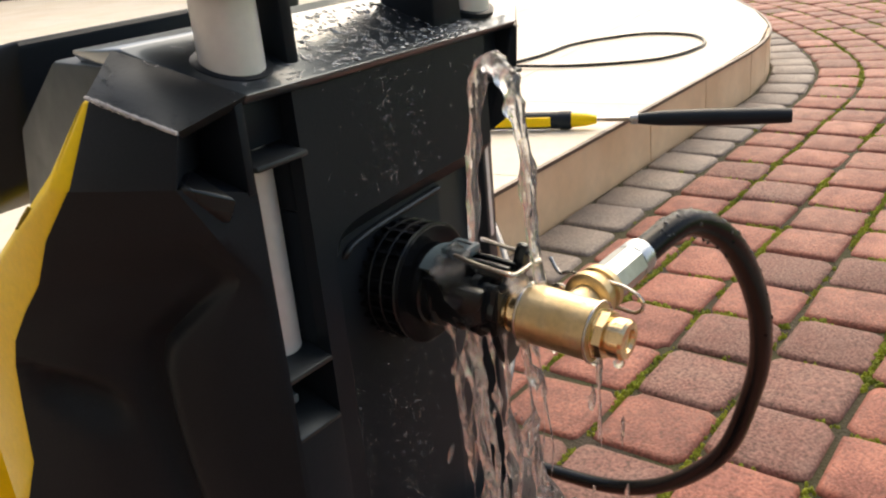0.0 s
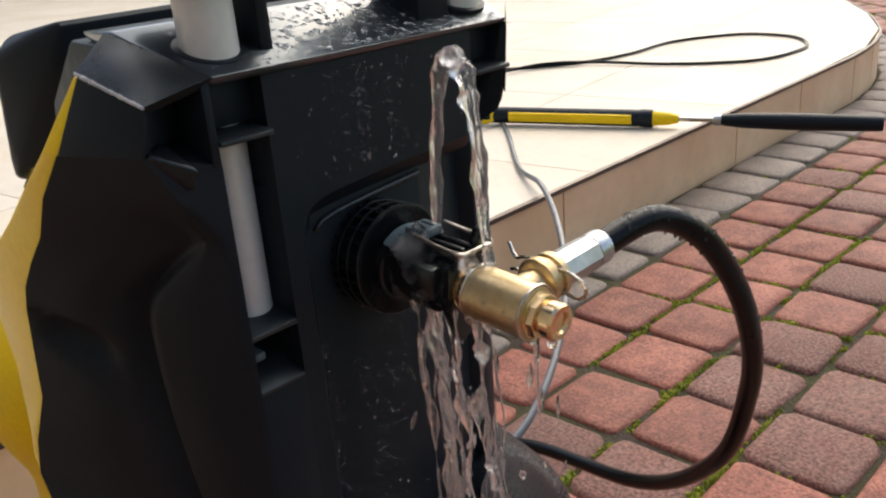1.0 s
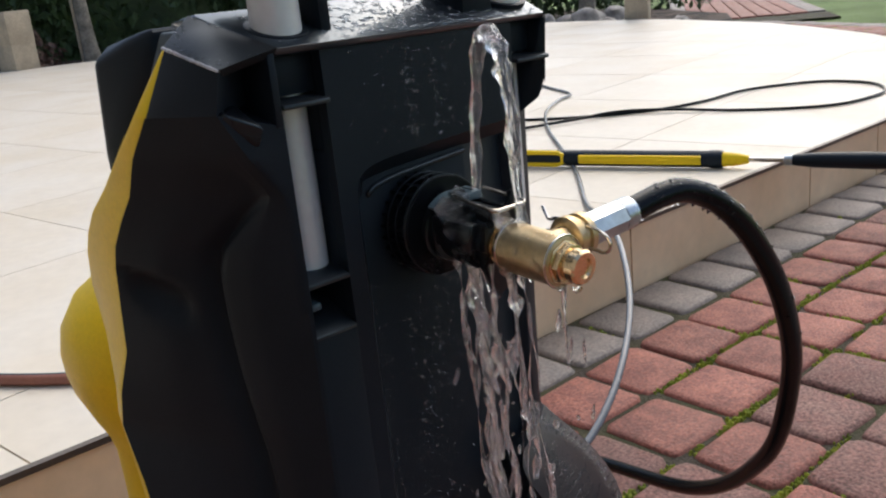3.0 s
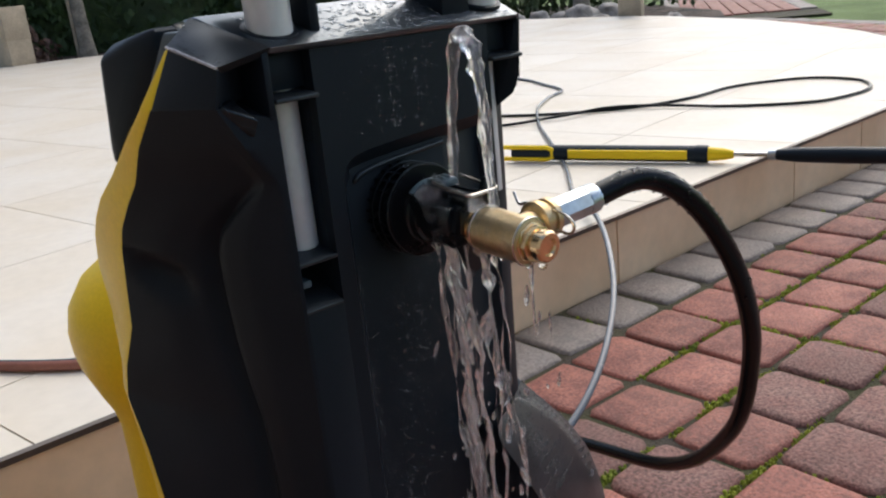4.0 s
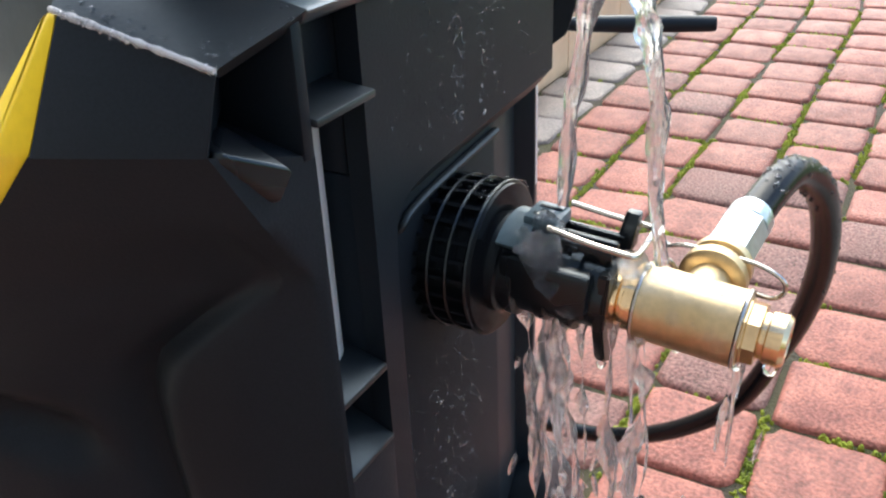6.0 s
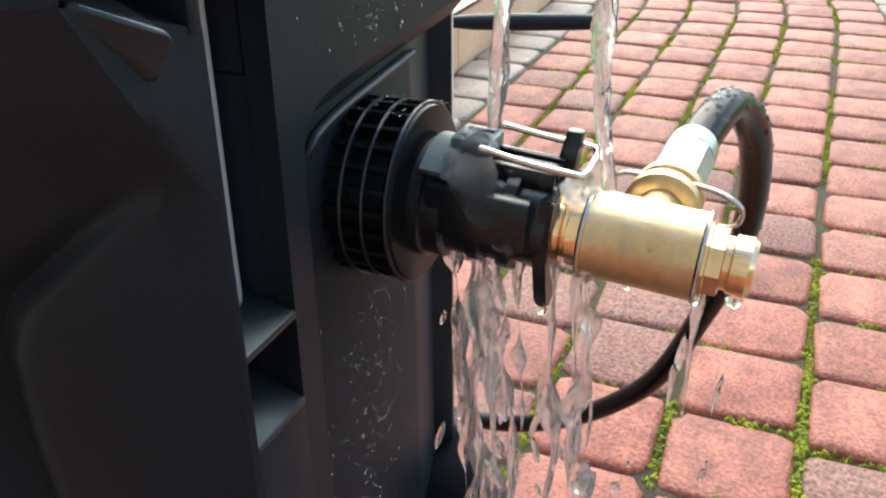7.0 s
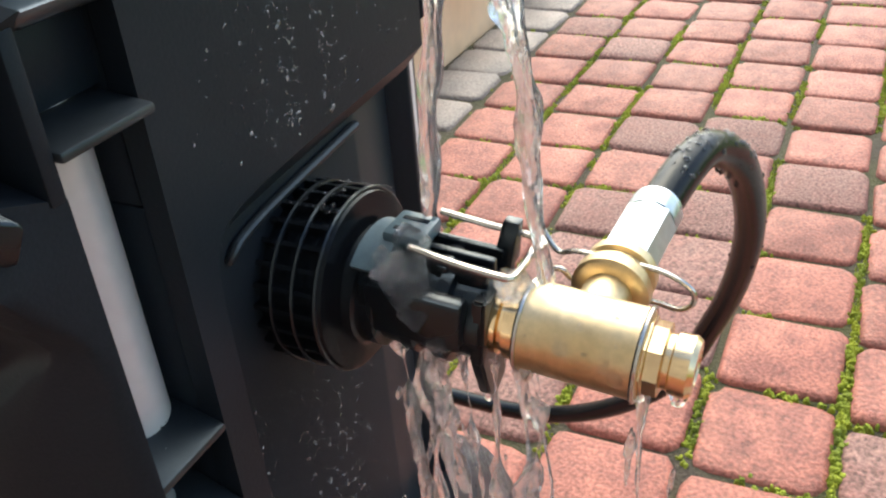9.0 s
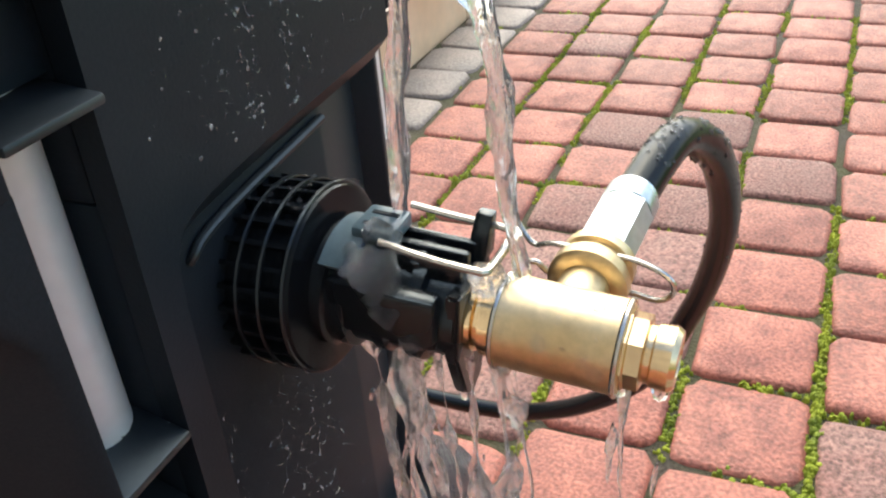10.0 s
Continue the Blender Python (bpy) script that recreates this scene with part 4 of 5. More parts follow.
LOOP = [f1 - bdir * 0.01, f1, (0.7405, 0.334, 0.4965), (0.750, 0.375, 0.4685), (0.750, 0.424, 0.405), (0.733, 0.469, 0.325), (0.691, 0.507, 0.227), (0.589, 0.558, 0.133), (0.402, 0.617, 0.066), (0.26, 0.60, 0.016), (0.18, 0.53, 0.008)]
bm = bmesh.new()
tube(bm, glide(LOOP, 10), 0.0071, 16)
part("hose_line", bm, RUBBER, hose)

supply = thing("trailing_hose", (0.2, 0.9, 0.0), "thin black hose, greyed for its sky sheen, hanging over the step and trailing on the terrace", "hose")
hz = TOP + 0.0055
TRAIL = [(0.18, 0.50, 0.007), (0.27, 0.53, 0.008), (0.335, 0.60, 0.018), (0.354, 0.67, 0.040), (0.316, 0.79, 0.076), (0.232, 0.93, 0.116), (0.119, 1.06, 0.149), (0.0, 1.17, 0.160), (-0.14, 1.28, hz), (-0.35, 1.495, hz), (-0.58, 1.70, hz), (-0.80, 1.895, hz), (-1.02, 2.13, hz), (-1.145, 2.33, hz), (-1.20, 2.46, hz), (-1.40, 2.57, hz), (-1.60, 2.66, hz), (-2.0, 2.72, hz)]
bm = bmesh.new()
tube(bm, glide(TRAIL, 8), 0.0052, 12)
part("hose_line", bm, HOSE_SKY_SHEEN, supply)
ground_hose = thing("looped_hose", (-0.6, 2.4, TOP), "thin black hose lying in a wide loop on the terrace", "hose")
WIDE = [(-2.2, 1.7, hz), (-1.5, 1.82, hz), (-0.95, 2.01, hz), (-0.70, 2.23, hz), (-0.62, 2.43, hz), (-0.61, 2.65, hz), (-0.53, 2.80, hz), (-0.43, 2.885, hz), (-0.28, 2.87, hz), (-0.185, 2.76, hz), (-0.165, 2.62, hz), (-0.22, 2.45, hz), (-0.42, 2.325, hz), (-0.62, 2.262, hz + 0.004), (-0.75, 2.16, hz + 0.008), (-0.82, 2.0, hz + 0.004), (-0.95, 1.80, hz), (-1.3, 1.6, hz), (-2.0, 1.4, hz)]
bm = bmesh.new()
tube(bm, glide(WIDE, 8), 0.0048, 10)
part("hose_line", bm, RUBBER, ground_hose)

garden_hose = thing("garden_hose", (-0.25, 0.2, TOP), "red and grey garden hose lying on the terrace tiles", "hose")
for r, off, mat, name in ((0.0085, 0.0, RED_HOSE, "hose_line"), (0.0018, 0.0078, GREY_PLASTIC, "grey_stripe")):
    bm = bmesh.new()
    tube(bm, glide([(-0.9, -0.25, TOP + 0.0085 + off), (-0.5, 0.03, TOP + 0.0085 + off), (-0.28, 0.172, TOP + 0.0085 + off), (-0.17, 0.262, TOP + 0.0085 + off), (-0.08, 0.36, TOP + 0.0085 + off), (-0.06, 0.6, TOP + 0.0085 + off), (-0.2, 0.9, TOP + 0.0085 + off)], 8), r, 12)
    part(name, bm, mat, garden_hose)

# ---- the lance ----
lance = thing("spray_lance", (0.05, 1.735, TOP), "black and yellow spray lance lying across the terrace edge", "spray lance")
L0, LD = Vector((0.046, 1.733, 0.1565)), Vector((0.928, 0.366, -0.006)).normalized()


def lance_part(name, profile, mat, label="", n=24, squash=1.0, parent=None):
    bm = bmesh.new()
    start = profile[0][0]
    lathe(bm, L0 + LD * start, LD, [(a - start, r) for a, r in profile], n, squash)
    return part(name, bm, mat, parent or lance, label)


lance_part("nozzle_tube", [(0.012, 0.011), (0.02, 0.0125), (0.06, 0.0165), (0.16, 0.0185), (0.27, 0.0175), (0.325, 0.016), (0.333, 0.0145), (0.333, 0.008)], BLACK, "tapered black nozzle tube")
lance_part("nozzle_collar", [(-0.004, 0.0115), (0.006, 0.0125), (0.013, 0.0122)], ZINC, "pale collar")
lance_part("rod", [(-0.085, 0.0055), (0.0, 0.0055)], STEEL, "thin steel rod", 16)
lance_part("cone", [(-0.135, 0.0170), (-0.10, 0.0140), (-0.078, 0.0090)], YELLOW, "yellow cone")
lance_part("knurl", [(-0.165, 0.0190), (-0.162, 0.0205), (-0.137, 0.0205), (-0.134, 0.0185)], BLACK, "black ring nut")
lance_part("wand", [(-0.62, 0.0190), (-0.55, 0.0190), (-0.50, 0.0192), (-0.164, 0.0192)], BLACK, "black wand")
side = Vector((LD.y, -LD.x, 0))
bm = bmesh.new()
a, b = L0 + LD * -0.47, L0 + LD * -0.18
lo, hi = Vector((0, 0, -0.0125)), Vector((0, 0, 0.0125))
hull(bm, [a + lo + side * 0.01, a + hi + side * 0.01, b + lo + side * 0.01, b + hi + side * 0.01, a + lo * 0.8 + side * 0.0205, a + hi * 0.8 + side * 0.0205, b + lo * 0.8 + side * 0.0205, b + hi * 0.8 + side * 0.0205], 0.002)
part("grip_inlay", bm, YELLOW, lance, "yellow inlay along the wand")
bm = bmesh.new()
frame_line = [L0 + LD * x + Vector((0, 0, z)) + side * 0.0145 for x, z in ((-0.64, 0.0155), (-0.525, 0.0155), (-0.512, 0.010), (-0.512, -0.009), (-0.525, -0.014), (-0.64, -0.014))]
tube(bm, frame_line, 0.006, 8)
part("trigger_frame", bm, YELLOW, lance, "yellow trigger frame")

# ---- the leaking water ----
water = thing("leaking_water", (0.69, 0.225, 0.0), "clear water spurting from the leaking coupling and falling", "water")


def stream(name, points, radius, wobble, n=16, steps=12, label="", ragged=0.5, flat=0.65):
    """A ragged, flattened and twisting strand of water along a line."""
    line = glide(points, steps)
    r2 = random.Random(len(line) * 31 + int(points[0][0] * 1e5))
    off, spin = r2.random() * 50, r2.uniform(0, 3)
    rings = []
    bm = bmesh.new()
    for i, p in enumerate(line):
        u = i / max(1, len(line) - 1)
        c = p + noise.noise_vector(Vector((off, 0, p.z * 30))) * wobble * min(1, u * 5)
        d = (line[min(i + 1, len(line) - 1)] - line[max(i - 1, 0)]).normalized()
        e = d.cross(Vector((0.3, 1, 0.1))).normalized()
        f = d.cross(e)
        twist = spin + 2.2 * noise.noise(Vector((off, p.z * 22, 1)))
        r = radius(u) * max(0.06, 1 + ragged * noise.noise(Vector((off, i * 0.13, 7))))
        ring = []
        for k in range(n):
            a = k * math.tau / n
            q = e * math.cos(a) + f * math.sin(a)
            rough = 1 + 0.9 * ragged * noise.noise(Vector((math.cos(a) * 1.9 + off, math.sin(a) * 1.9, i * 0.10))) + 0.35 * ragged * noise.noise(Vector((math.cos(a) * 3.5, math.sin(a) * 3.5 + off, i * 0.24)))
            w = math.hypot(math.cos(a - twist), flat * math.sin(a - twist))
            ring.append(bm.verts.new(c + q * max(0.00012, r * w * rough)))
        rings.append(ring)
    for p, q in zip(rings, rings[1:]):
        for k in range(n):
            bm.faces.new((p[k], p[(k + 1) % n], q[(k + 1) % n], q[k]))
    bm.faces.new(rings[0][::-1])
    bm.faces.new(rings[-1])
    return part(name, bm, FOAM, water, label, angle=80)


def clump(bm, c, w, h, r):
    """One torn lump of falling water, longer than wide."""
    made = bmesh.ops.create_icosphere(bm, subdivisions=3, radius=1.0)["verts"]
    off = Vector((r.uniform(0, 90), r.uniform(0, 90), 0))
    lean = Vector((r.uniform(-0.3, 0.3), r.uniform(-0.3, 0.3), 0))
    for v in made:
        p = v.co.copy()
        p *= 1 + 0.75 * noise.noise(p * 1.3 + off) + 0.35 * noise.noise(p * 3.2 + off)
        v.co = Vector(c) + Vector((p.x * w, p.y * w * 0.7, p.z * h)) + lean * p.z * h


stream("rising_jet", [(0.681, 0.230, 0.510), (0.682, 0.231, 0.530), (0.6835, 0.232, 0.555), (0.687, 0.233, 0.580), (0.6915, 0.2335, 0.594), (0.697, 0.2335, 0.597), (0.702, 0.233, 0.592)], lambda u: 0.0027 + 0.0022 * u ** 2, 0.0012, 22, 16, "frothy jet rising from the coupling", 0.5, 0.8)
stream("falling_strand", [(0.694, 0.2335, 0.597), (0.7015, 0.2325, 0.592), (0.7065, 0.231, 0.578), (0.711, 0.229, 0.555), (0.7145, 0.227, 0.530), (0.718, 0.225, 0.505), (0.720, 0.224, 0.492)], lambda u: 0.0046 - 0.0026 * u, 0.0016, 20, 16, "strand falling back onto the brass", 0.75, 0.6)
rw = random.Random(11)
SHARES = (0, 0.12, 0.25, 0.4, 0.55, 0.7, 0.85, 1.0)
# ragged sheets under the coupling and under the hexagon, thinning as they fall
top = AZ - 0.012
for k in range(12):
    x = (0.672 + 0.0034 * k) if k < 7 else (0.7075 + 0.002 * (k - 7))
    y, low = AY + rw.uniform(-0.010, 0.008), rw.uniform(0.10, 0.36)
    dx, dy, w = rw.uniform(0.004, 0.014), rw.uniform(-0.005, 0.007), rw.choice((0.0008, 0.0012, 0.0018))
    stream("falling_strand", [(x + dx * u, y + dy * u, top + (low - top) * u) for u in SHARES], lambda u, w=w: w * (1.1 - 0.8 * u), 0.0040, 12, 16, ragged=2.1, flat=0.45)
# the crest edge's highlight, shaped as a whitish line of water
edge_line = [Vector((0.607, 0.1043, 0.6053)).lerp(Vector((0.6500, 0.1087, 0.5943)), u / 40) for u in range(41)]
bm = bmesh.new()
tube(bm, edge_line, lambda u: 0.0008 * (1 + 0.7 * noise.noise(Vector((u * 17, 2, 5)))), 8)
part("crest_film", bm, GLINT_FILM, water, "thin line of water along the crest, whitened for its highlight", angle=80)
bm = bmesh.new()
for k in range(64):
    z = rw.uniform(0.03, 0.43)
    fall = (0.47 - z) / 0.47
    x, y = rw.choice((0.680, 0.690, 0.697, 0.712)) + 0.008 * fall + rw.gauss(0, 0.0035 + 0.005 * fall), AY + rw.gauss(0.001, 0.006 + 0.004 * fall)
    clump(bm, (x, y, z), rw.uniform(0.0009, 0.0030), rw.uniform(0.004, 0.013), rw)
part("torn_water", bm, FOAM, water, "torn lumps of water falling", angle=80)
stream("drip", [(0.7475, AY - 0.001, AZ - 0.017 - 0.045 * u) for u in SHARES], lambda u: 0.0013 * (1.0 - 0.75 * u), 0.0010, 10, 8, "drip from the end of the brass tee", 0.7)
bm = bmesh.new()
for k in range(120):
    x, y, z = rw.gauss(0.696, 0.013), AY + rw.gauss(0.0, 0.010), rw.uniform(0.015, 0.46)
    r = rw.uniform(0.0004, 0.0013)
    bmesh.ops.create_icosphere(bm, subdivisions=2, radius=1, matrix=Matrix.LocRotScale((x, y, z), Euler((rw.uniform(-0.3, 0.3), rw.uniform(-0.3, 0.3), 0)), (r, r, r * rw.uniform(1.2, 5.0))))
for k in range(18):
    clump(bm, (rw.uniform(0.726, 0.764), AY + rw.uniform(-0.008, 0.008), rw.uniform(0.18, 0.46)), rw.uniform(0.0008, 0.0018), rw.uniform(0.002, 0.007), rw)
part("flying_drops", bm, FOAM, water, "drops falling below the coupling", angle=80)
bm = bmesh.new()
for c, r in (((0.683, AY - 0.0125, AZ + 0.0115), 0.0064), ((0.687, AY - 0.0145, AZ + 0.003), 0.0040), ((0.678, AY - 0.012, AZ + 0.015), 0.0048), ((0.6805, AY - 0.004, AZ + 0.019), 0.0044), ((0.693, AY - 0.0145, AZ - 0.005), 0.0030), ((0.711, AY - 0.003, AZ + 0.0105), 0.0042)):
    made = bmesh.ops.create_icosphere(bm, subdivisions=4, radius=r, matrix=Matrix.Translation(c))["verts"]
    for v in made:
        v.co += noise.noise_vector(v.co * 260) * 0.0030 + noise.noise_vector(v.co * 700) * 0.0008
part("bubbling_pool", bm, FROTH, water, "bubbling water over the coupling", angle=80)

# ---- drops sitting on the wet surfaces ----
dv, df = [], []
pv, pf = [], []


def bead(p, nrm, r, h=0.55, pale=False):
    """A low dome of water."""
    nrm = Vector(nrm).normalized()
    u = nrm.orthogonal().normalized()
    w = nrm.cross(u)
    p = Vector(p) - nrm * 0.0002
    bv, bf = (pv, pf) if pale else (dv, df)
    o = len(bv)
    for q, z in ((1.0, 0.0), (0.72, 0.62)):
        for k in range(7):
            a = k * math.tau / 7
            bv.append(tuple(p + (u * math.cos(a) + w * math.sin(a)) * r * q + nrm * r * h * z))
    bv.append(tuple(p + nrm * r * h))
    for k in range(7):
        j = (k + 1) % 7
        bf.append((o + k, o + j, o + 7 + j, o + 7 + k))
        bf.append((o + 7 + k, o + 7 + j, o + 14))


rd = random.Random(5)
# the top cover slopes from its crest to the back edge
for k in range(1050):
    x, y = 0.650 - 0.047 * rd.random() ** 1.35, rd.uniform(0.142, 0.324)
    if rd.random() > (0.6 if y < 0.175 else 1.0) or math.hypot(x - 0.63, y - 0.1545) < 0.0165:
        continue
    bead((x, y, 0.6185 + (0.6003 - 0.6185) * (x - 0.600) / 0.0530 - 0.0027 * (y - 0.139) / 0.1875), (0.32, 0, 1), min(0.0019, abs(rd.gauss(0.0004, 0.00050)) + 0.00045), 0.55, rd.random() < 0.15)
for k in range(220):
    a, b = rd.random(), rd.random()
    p = (Vector((0.609, 0.104, 0.6057)).lerp(Vector((0.6505, 0.109, 0.5947)), a)).lerp(Vector((0.599, 0.124, 0.6184)).lerp(Vector((0.6525, 0.139, 0.6007)), a), b)
    bead(p, (0.25, -0.5, 1), rd.uniform(0.0003, 0.0010), 0.6)
# whitened beads that add to the highlight painted along the crest edge
for k in range(150):
    p = Vector((0.609, 0.104, 0.6050)).lerp(Vector((0.6505, 0.109, 0.5940)), rd.random())
    bead(p + Vector((rd.gauss(0, 0.0003), -0.0004, rd.gauss(0, 0.0004))), (0.1, -0.8, 0.6), rd.uniform(0.0003, 0.0007), 0.6, True)
for p, nrm in FOOT_SPOTS:
    bead(p, nrm, rd.uniform(0.0005, 0.0014), 0.7)
# panel: drops strung out in trails of spray
for k in range(720):
    trail, tight = rd.choice(((0.2185, 0.0022), (0.2185, 0.0022), (0.2215, 0.0016), (0.2375, 0.0020), (0.2375, 0.0020), (0.249, 0.004), (0.206, 0.006)))
    y = rd.gauss(trail, tight) if rd.random() < 0.72 else rd.uniform(0.178, 0.292)
    bead((PX, y, rd.uniform(0.541, 0.594)), (1, 0, -0.1), min(0.0009, abs(rd.gauss(0.0, 0.00030)) + 0.00022), 0.8, rd.random() < 0.35)
for k in range(2300):
    z = rd.uniform(0.20, 0.470)
    y = rd.gauss(0.230 + (0.46 - z) * -0.16, 0.014) if rd.random() < 0.8 else rd.gauss(0.184, 0.003)
    if 0.169 < y < 0.2585 and math.hypot(y - AY, z - AZ) > 0.03:
        bead((0.6410, y, z), (1, 0, -0.1), min(0.0009, abs(rd.gauss(0.0, 0.00030)) + 0.00028), 0.8, rd.random() < 0.42)
for k in range(26):
    x = rd.uniform(0.612, 0.647)
    bead((x, rd.uniform(0.1405, 0.1640), 0.4690 - 0.0165 * (x - 0.604) / 0.045), (0.35, 0, 1), rd.uniform(0.0002, 0.00045), 0.5)
for k in range(70):
    bead((0.6410, rd.uniform(0.18, 0.2585), rd.uniform(0.47, 0.535)), (1, 0, 0), rd.uniform(0.00015, 0.0004), 0.6, True)
for k in range(10):
    bead((rd.uniform(0.628, 0.646), rd.uniform(0.14, 0.164), 0.4855), (0.23, 0, 1), 0.0004)
# collar, coupling and brass
for k in range(90):
    a = rd.uniform(-0.4, 1.9)
    bead((rd.uniform(0.642, 0.664), AY + 0.0287 * math.cos(a), AZ + 0.0287 * math.sin(a)), (0, math.cos(a), math.sin(a)), rd.uniform(0.0003, 0.0008))
for k in range(40):
    a = rd.uniform(-1.2, 2.6)
    p = DROOP @ Vector((rd.uniform(0.715, 0.746), AY - 0.0129 * math.cos(a), AZ + 0.0129 * math.sin(a)))
    bead(p, (0, -math.cos(a), math.sin(a)), rd.uniform(0.0003, 0.0012), 0.4)
for x, a, r in ((0.727, 0.35, 0.0026), (0.739, 0.15, 0.0020), (0.7225, -0.2, 0.0016), (0.7425, -0.05, 0.0028), (0.731, 0.9, 0.0016)):
    bead(DROOP @ Vector((x, AY - 0.0129 * math.cos(a), AZ + 0.0129 * math.sin(a))), (0, -math.cos(a), math.sin(a)), r, 0.28)
for x, z, r in ((0.7475, -0.0125, 0.0024), (0.758, -0.010, 0.0026), (0.728, -0.0138, 0.0014), (0.7035, -0.029, 0.002)):
    bead(DROOP @ Vector((x, AY - 0.002, AZ + z)), (0, -0.2, -1), r, 1.2)
# hose and ferrule
loop_line = glide(LOOP, 10)
for k in range(210):
    i = rd.randrange(14, 46)
    d = (loop_line[i + 1] - loop_line[i]).normalized()
    sidev = d.cross(Vector((0, 0, 1))).normalized()
    upv = sidev.cross(d)
    a = rd.gauss(0, 0.75)
    nrm = upv * math.cos(a) + sidev * math.sin(a)
    bead(loop_line[i].lerp(loop_line[i + 1], rd.random()) + nrm * 0.0071, nrm, rd.uniform(0.0005, 0.0014), 0.8)
for k in range(9):
    i = rd.randrange(12, 32)
    d = (loop_line[i + 1] - loop_line[i]).normalized()
    sidev = d.cross(Vector((0, 0, 1))).normalized()
    bead(loop_line[i] - sidev.cross(d) * 0.0071, -sidev.cross(d), rd.uniform(0.001, 0.0017), 1.5)
for name, vs, fs, mat, label in (("water_drops", dv, df, WATER, "clear beads of water on the plastic, brass and hose"), ("spray_specks", pv, pf, GLINT_DROP, "fine specks of spray on the washer's back panel, whitened for their glints")):
    me = bpy.data.meshes.new(name)
    me.from_pydata(vs, [], fs)
    me.materials.append(mat)
    shade(me, 80)
    tagged(new(name, me), label, "water drops", kind="stuff")

# ---- the garden beyond the terrace ----
bm = bmesh.new()
rows = []
for s in np.arange(6.2, 17.0, 0.25):
    rows.append([bm.verts.new((*edge_point(s + 0.95 * d, d)[0].xy, 0.06 + 0.05 * noise.noise(Vector((s * 2, d * 3, 0))))) for d in (0.0, 0.4, 0.9, 1.5, 2.2, 3.2)])
for p, q in zip(rows, rows[1:]):
    for k in range(5):
        bm.faces.new((p[k], p[k + 1], q[k + 1], q[k]))
tagged(link("planting_bed", bm, MULCH), "dark bark mulch bed along the terrace edge", "planting bed", kind="structure")


def foliage(name, label, category, count, place, size, mat, seed):
    """Many small leaves; place(random) gives where each one sits."""
    r = random.Random(seed)
    vs, fs = [], []
    for _ in range(count):
        p = Vector(place(r))
        q = Euler((r.uniform(0, 6.3), r.uniform(0, 6.3), r.uniform(0, 6.3))).to_matrix()
        l = size * r.uniform(0.6, 1.4)
        o = len(vs)
        for a, b, c in ((-0.5, 0, 0), (0, 0.28, 0.06), (0.5, 0, 0), (0, -0.28, 0.06)):
            vs.append(tuple(p + q @ Vector((a * l, b * l, c * l))))
        fs += [(o, o + 1, o + 2), (o, o + 2, o + 3)]
    me = bpy.data.meshes.new(name)
    me.from_pydata(vs, [], fs)
    me.materials.append(mat)
    return tagged(new(name, me), label, category, kind="stuff")


def hedge_place(r):
    s = r.uniform(9.3, 18.5)
    d = 2.0 + 0.35 * noise.noise(Vector((s * 1.3, 0, 4))) + r.random() ** 2 * 0.7
    p = edge_point(s, d)[0]
    return p.x, p.y, r.uniform(0.05, 2.6)


foliage("hedge", "dense dark green hedge behind the terrace", "hedge", 15000, hedge_place, 0.13, LEAF, 3)
bm = bmesh.new()
rows = []
for s in np.arange(9.4, 18.6, 0.5):
    a, b = edge_point(s, 2.3)[0], edge_point(s, 2.8)[0]
    rows.append([bm.verts.new((a.x, a.y, 0)), bm.verts.new((a.x, a.y, 2.5)), bm.verts.new((b.x, b.y, 2.5)), bm.verts.new((b.x, b.y, 0))])
for p, q in zip(rows, rows[1:]):
    for k in range(4):
        bm.faces.new((p[k], q[k], q[(k + 1) % 4], p[(k + 1) % 4]))
tagged(link("hedge_core", bm, LEAF), "shaded inside of the hedge", "hedge", kind="stuff")


def shrub(x, y, r0, h, mat, label, seed):
    def place(r):
        a, q = r.uniform(0, 6.3), math.sqrt(r.random())
        z = r.random()
        q *= r0 * (1.05 - 0.6 * z) * (1 + 0.3 * noise.noise(Vector((a, z * 3, seed))))
        return x + q * math.cos(a), y + q * math.sin(a), 0.05 + z * h
    foliage("shrub", label, "shrub", int(700 + 900 * (h > 0.6)), place, 0.07, mat, seed)


shrub(-8.0, 3.95, 0.45, 0.22, LEAF, "low green spreading shrub in the bed", 21)
RUSSET = material("russet_leaf", (0.16, 0.09, 0.06), 0.7, vary=0.3, grain=20, bump=0.0, second=(0.09, 0.05, 0.04))
shrub(-8.6, 2.75, 0.5, 0.4, RUSSET, "dry russet shrub in the bed", 22)
shrub(-5.2, 6.1, 0.5, 0.45, LEAF, "leafy green shrub behind the terrace", 23)
shrub(-4.75, 6.75, 0.55, 0.7, LEAF, "tall dark green shrub behind the stones", 24)
shrub(-5.75, 6.55, 0.6, 0.75, LEAF, "tall dark green shrub in the bed", 25)
shrub(-4.5, 7.7, 0.5, 0.6, LEAF, "dark green shrub beside the far path", 26)


def pillar(x, y, w, h, turn):
    post = thing("stone_pillar", (x, y, 0.0), "square beige sandstone pillar at the terrace edge", "pillar", "pillars")
    bm = bmesh.new()
    box(bm, -w / 2, w / 2, -w / 2, w / 2, 0.0, h, 0.006)
    ob = link("shaft", bm, POST)
    ob.parent = post
    bm = bmesh.new()
    box(bm, -w / 2 - 0.004, w / 2 + 0.004, -w / 2 - 0.004, w / 2 + 0.004, h * 0.55, h, 0.008)
    ob = link("block", bm, POST)
    ob.parent = post
    post.rotation_euler = (0, 0, turn)
    return post


pillar(-7.95, 2.55, 0.25, 0.66, 0.3)
pillar(-3.25, 5.62, 0.17, 1.3, 0.5)


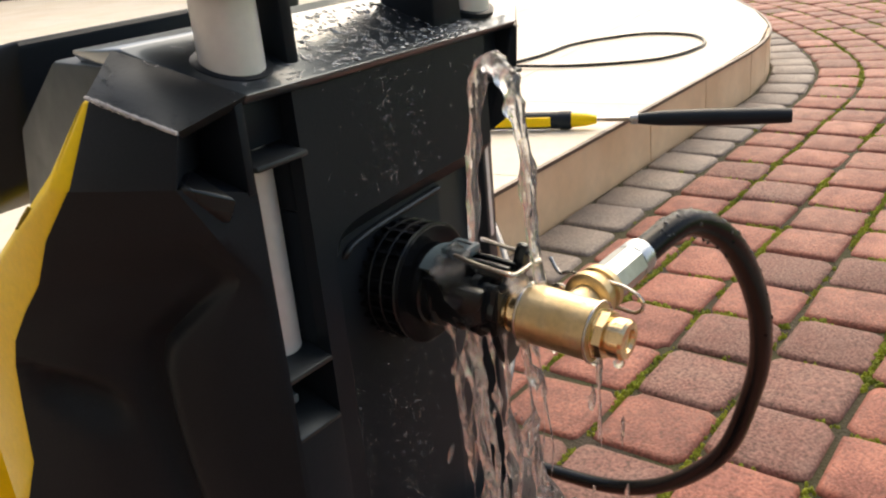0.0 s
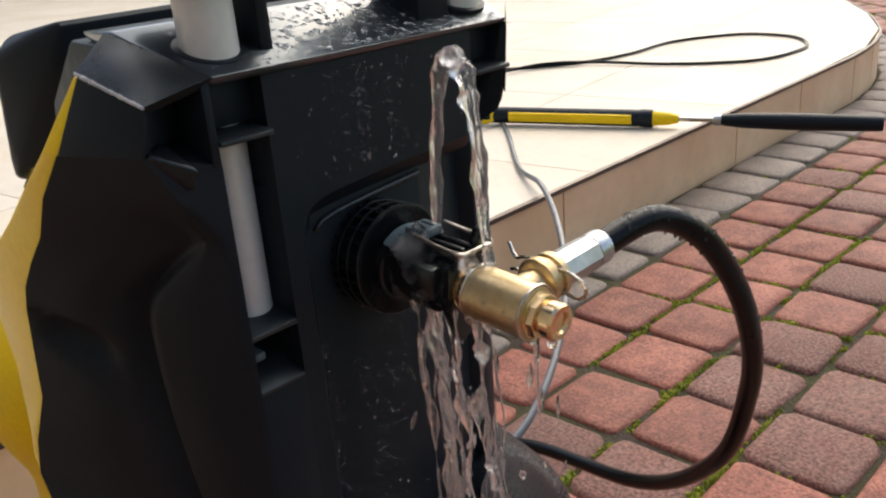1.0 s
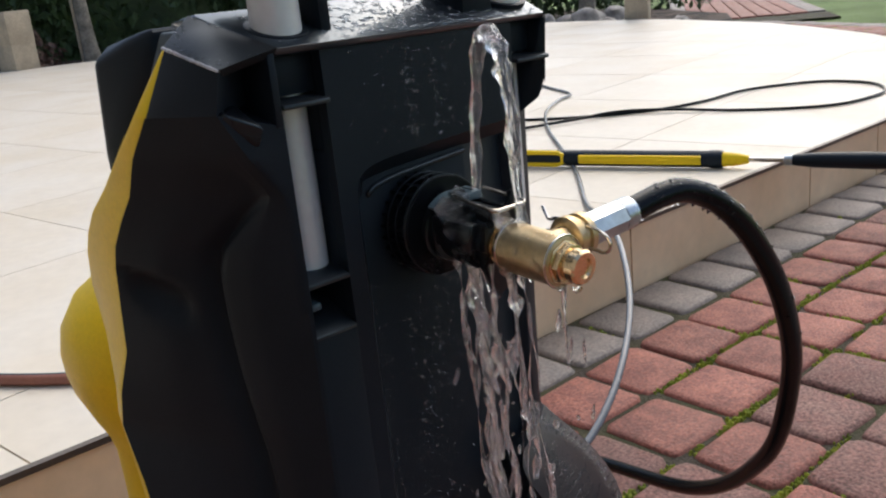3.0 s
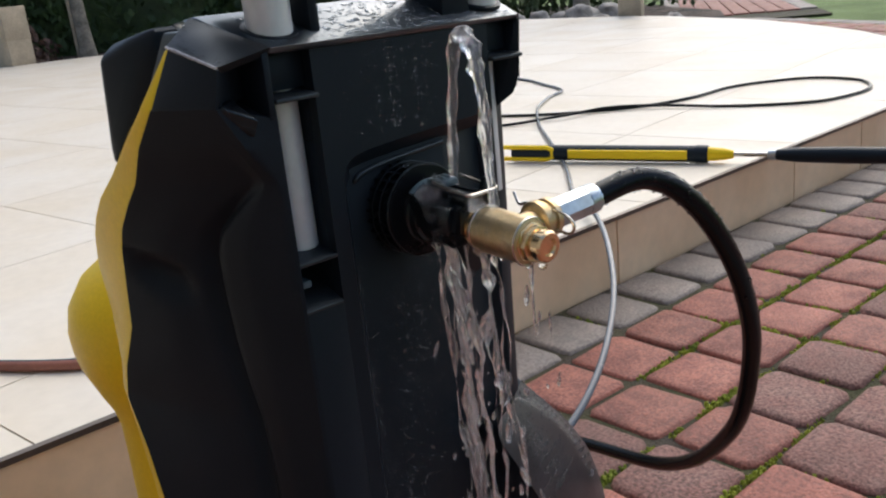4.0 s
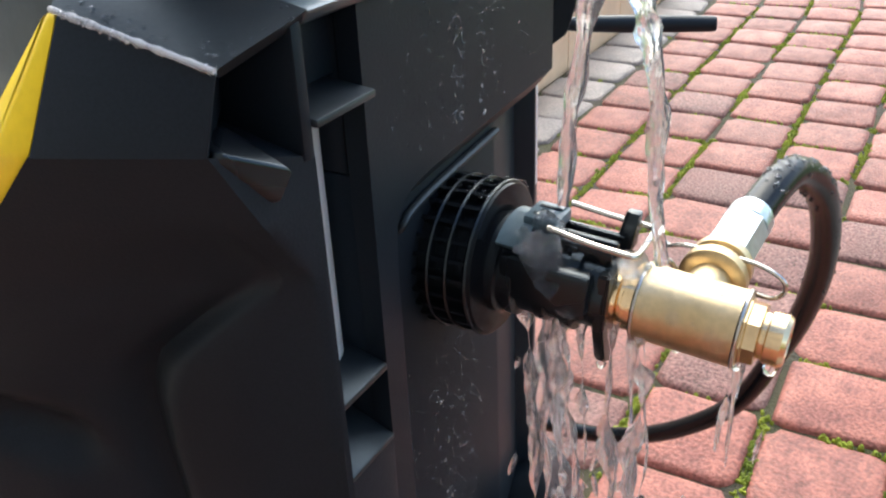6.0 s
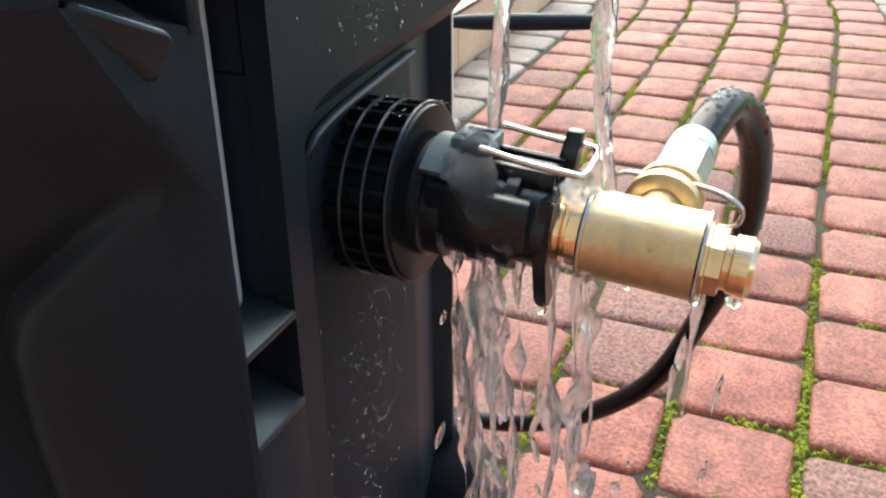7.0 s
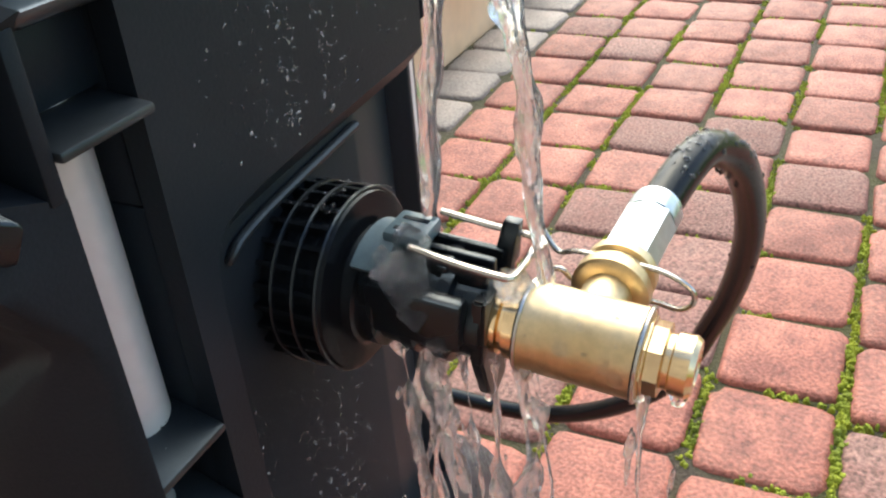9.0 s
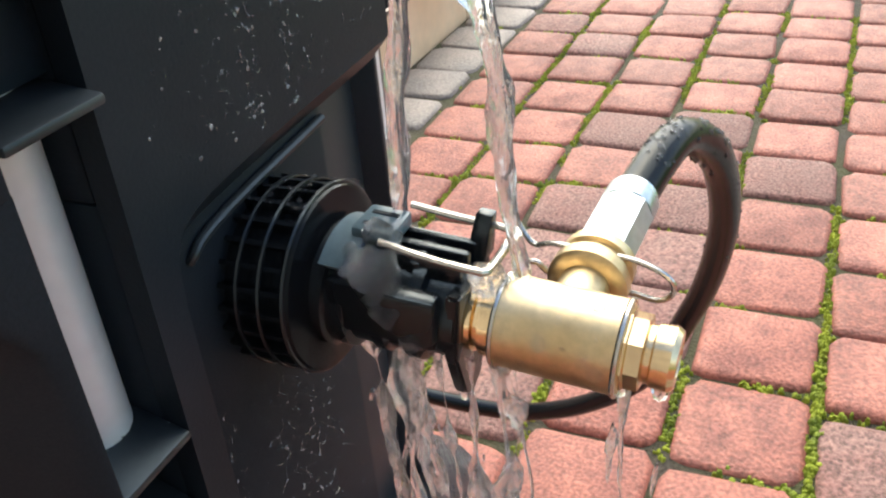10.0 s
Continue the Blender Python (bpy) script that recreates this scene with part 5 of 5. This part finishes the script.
def young_tree(x, y, r0, h, lean, label, stake):
    tree = thing("tree", (x, y, 0.0), label, "tree", "garden trees")
    bm = bmesh.new()
    line = glide([(x, y, 0.0), (x + lean * 0.3, y, h * 0.3), (x + lean * 0.5, y + 0.03, h * 0.65), (x + lean, y, h)], 6)
    tube(bm, line, lambda u: r0 * (1.35 - 0.35 * min(1, u * 8)) * (1 - 0.45 * u), 14)
    for k in range(7):
        a = line[10 + k]
        b = a + Vector((math.cos(k * 2.4) * 0.5, math.sin(k * 2.4) * 0.5, 0.45))
        tube(bm, [a, a.lerp(b, 0.5) + Vector((0, 0, -0.04)), b], lambda u: r0 * 0.35 * (1 - 0.7 * u), 7)
    part("trunk", bm, BARK, tree, "pale grey-brown bark")
    r = random.Random(int(x * 100))
    vs, fs = [], []
    for _ in range(1800):
        v = Vector((r.gauss(0, 0.5), r.gauss(0, 0.5), r.gauss(0, 0.38)))
        p = v + line[-1] - tree.location + Vector((0, 0, 0.2))
        q = Euler((r.uniform(0, 6.3), r.uniform(0, 6.3), r.uniform(0, 6.3))).to_matrix()
        o = len(vs)
        for a, b in ((-0.05, 0), (0, 0.025), (0.05, 0), (0, -0.025)):
            vs.append(tuple(p + q @ Vector((a, b, 0))))
        fs.append((o, o + 1, o + 2, o + 3))
    me = bpy.data.meshes.new("crown")
    me.from_pydata(vs, [], fs)
    me.materials.append(LEAF)
    ob = new("crown", me)
    ob.parent = tree
    if stake:
        st = thing("tree_stake", (x - 0.13, y - 0.03, 0.0), "thin pale wooden stake beside the young tree", "stake")
        bm = bmesh.new()
        tube(bm, [(x - 0.13, y - 0.05, 0.0), (x - 0.155, y - 0.05, 2.0)], 0.022, 10)
        part("pole", bm, POST, st)


young_tree(-8.25, 3.35, 0.075, 2.7, -0.25, "young tree with a smooth pale trunk in the bed", True)
young_tree(-4.35, 6.35, 0.07, 2.7, 0.1, "young tree with a slim trunk behind the terrace", False)


def rock(x, y, r0, seed):
    bm = bmesh.new()
    bmesh.ops.create_icosphere(bm, subdivisions=3, radius=r0)
    for v in bm.verts:
        v.co *= 1 + 0.35 * noise.noise(v.co * 2.2 / r0 * 0.6 + Vector((seed, 0, 0))) + 0.1 * noise.noise(v.co * 6 / r0 + Vector((seed, 3, 0)))
        v.co.z *= 0.75
    ob = link("rock", bm, ROCK, 50)
    ob.location = (x, y, 0.06 + r0 * 0.45)
    tagged(ob, "pale weathered stone lying in the bed", "rock", "bed stones")


for k, (x, y, r0) in enumerate(((-3.85, 5.78, 0.13), (-4.05, 5.72, 0.09), (-4.3, 5.75, 0.10), (-3.62, 5.72, 0.07), (-3.75, 6.0, 0.12), (-4.6, 5.8, 0.08), (-2.95, 5.72, 0.06))):
    rock(x, y, r0, k * 3.3)

# unseen plain wall added behind the camera to block the southern sky
SKY_BLOCKER = material("sky_blocker_grey", (0.24, 0.235, 0.23), 0.85, vary=0.12, grain=60, bump=0.3, blotch=1.5)
for name, a in (("wall_south", (-6.0, 6.0, -2.45, -2.25, -0.05, 4.8)),):
    bm = bmesh.new()
    box(bm, *a)
    tagged(link(name, bm, SKY_BLOCKER), "plain grey wall, unseen, added to dim the south sky", "wall", kind="structure")

# ---- the single pavers ----
for mesh, m, s, d in paver_list:
    ob = new("paver", mesh)
    ob.matrix_world = m
    ob.parent = pavement
verts, faces = {}, {}
for mesh, m, s, d in far_list:
    mat = mesh.materials[0].name
    vs, fs = verts.setdefault(mat, []), faces.setdefault(mat, [])
    o = len(vs)
    vs += [tuple(m @ v.co) for v in mesh.vertices]
    fs += [tuple(o + i for i in p.vertices) for p in mesh.polygons]
for mat in verts:
    me = bpy.data.meshes.new("far_pavers")
    me.from_pydata(verts[mat], [], faces[mat])
    me.materials.append(bpy.data.materials[mat])
    shade(me, 50)
    ob = tagged(new("far_pavers", me), "tumbled concrete pavers farther off", kind="stuff")
    ob.parent = pavement
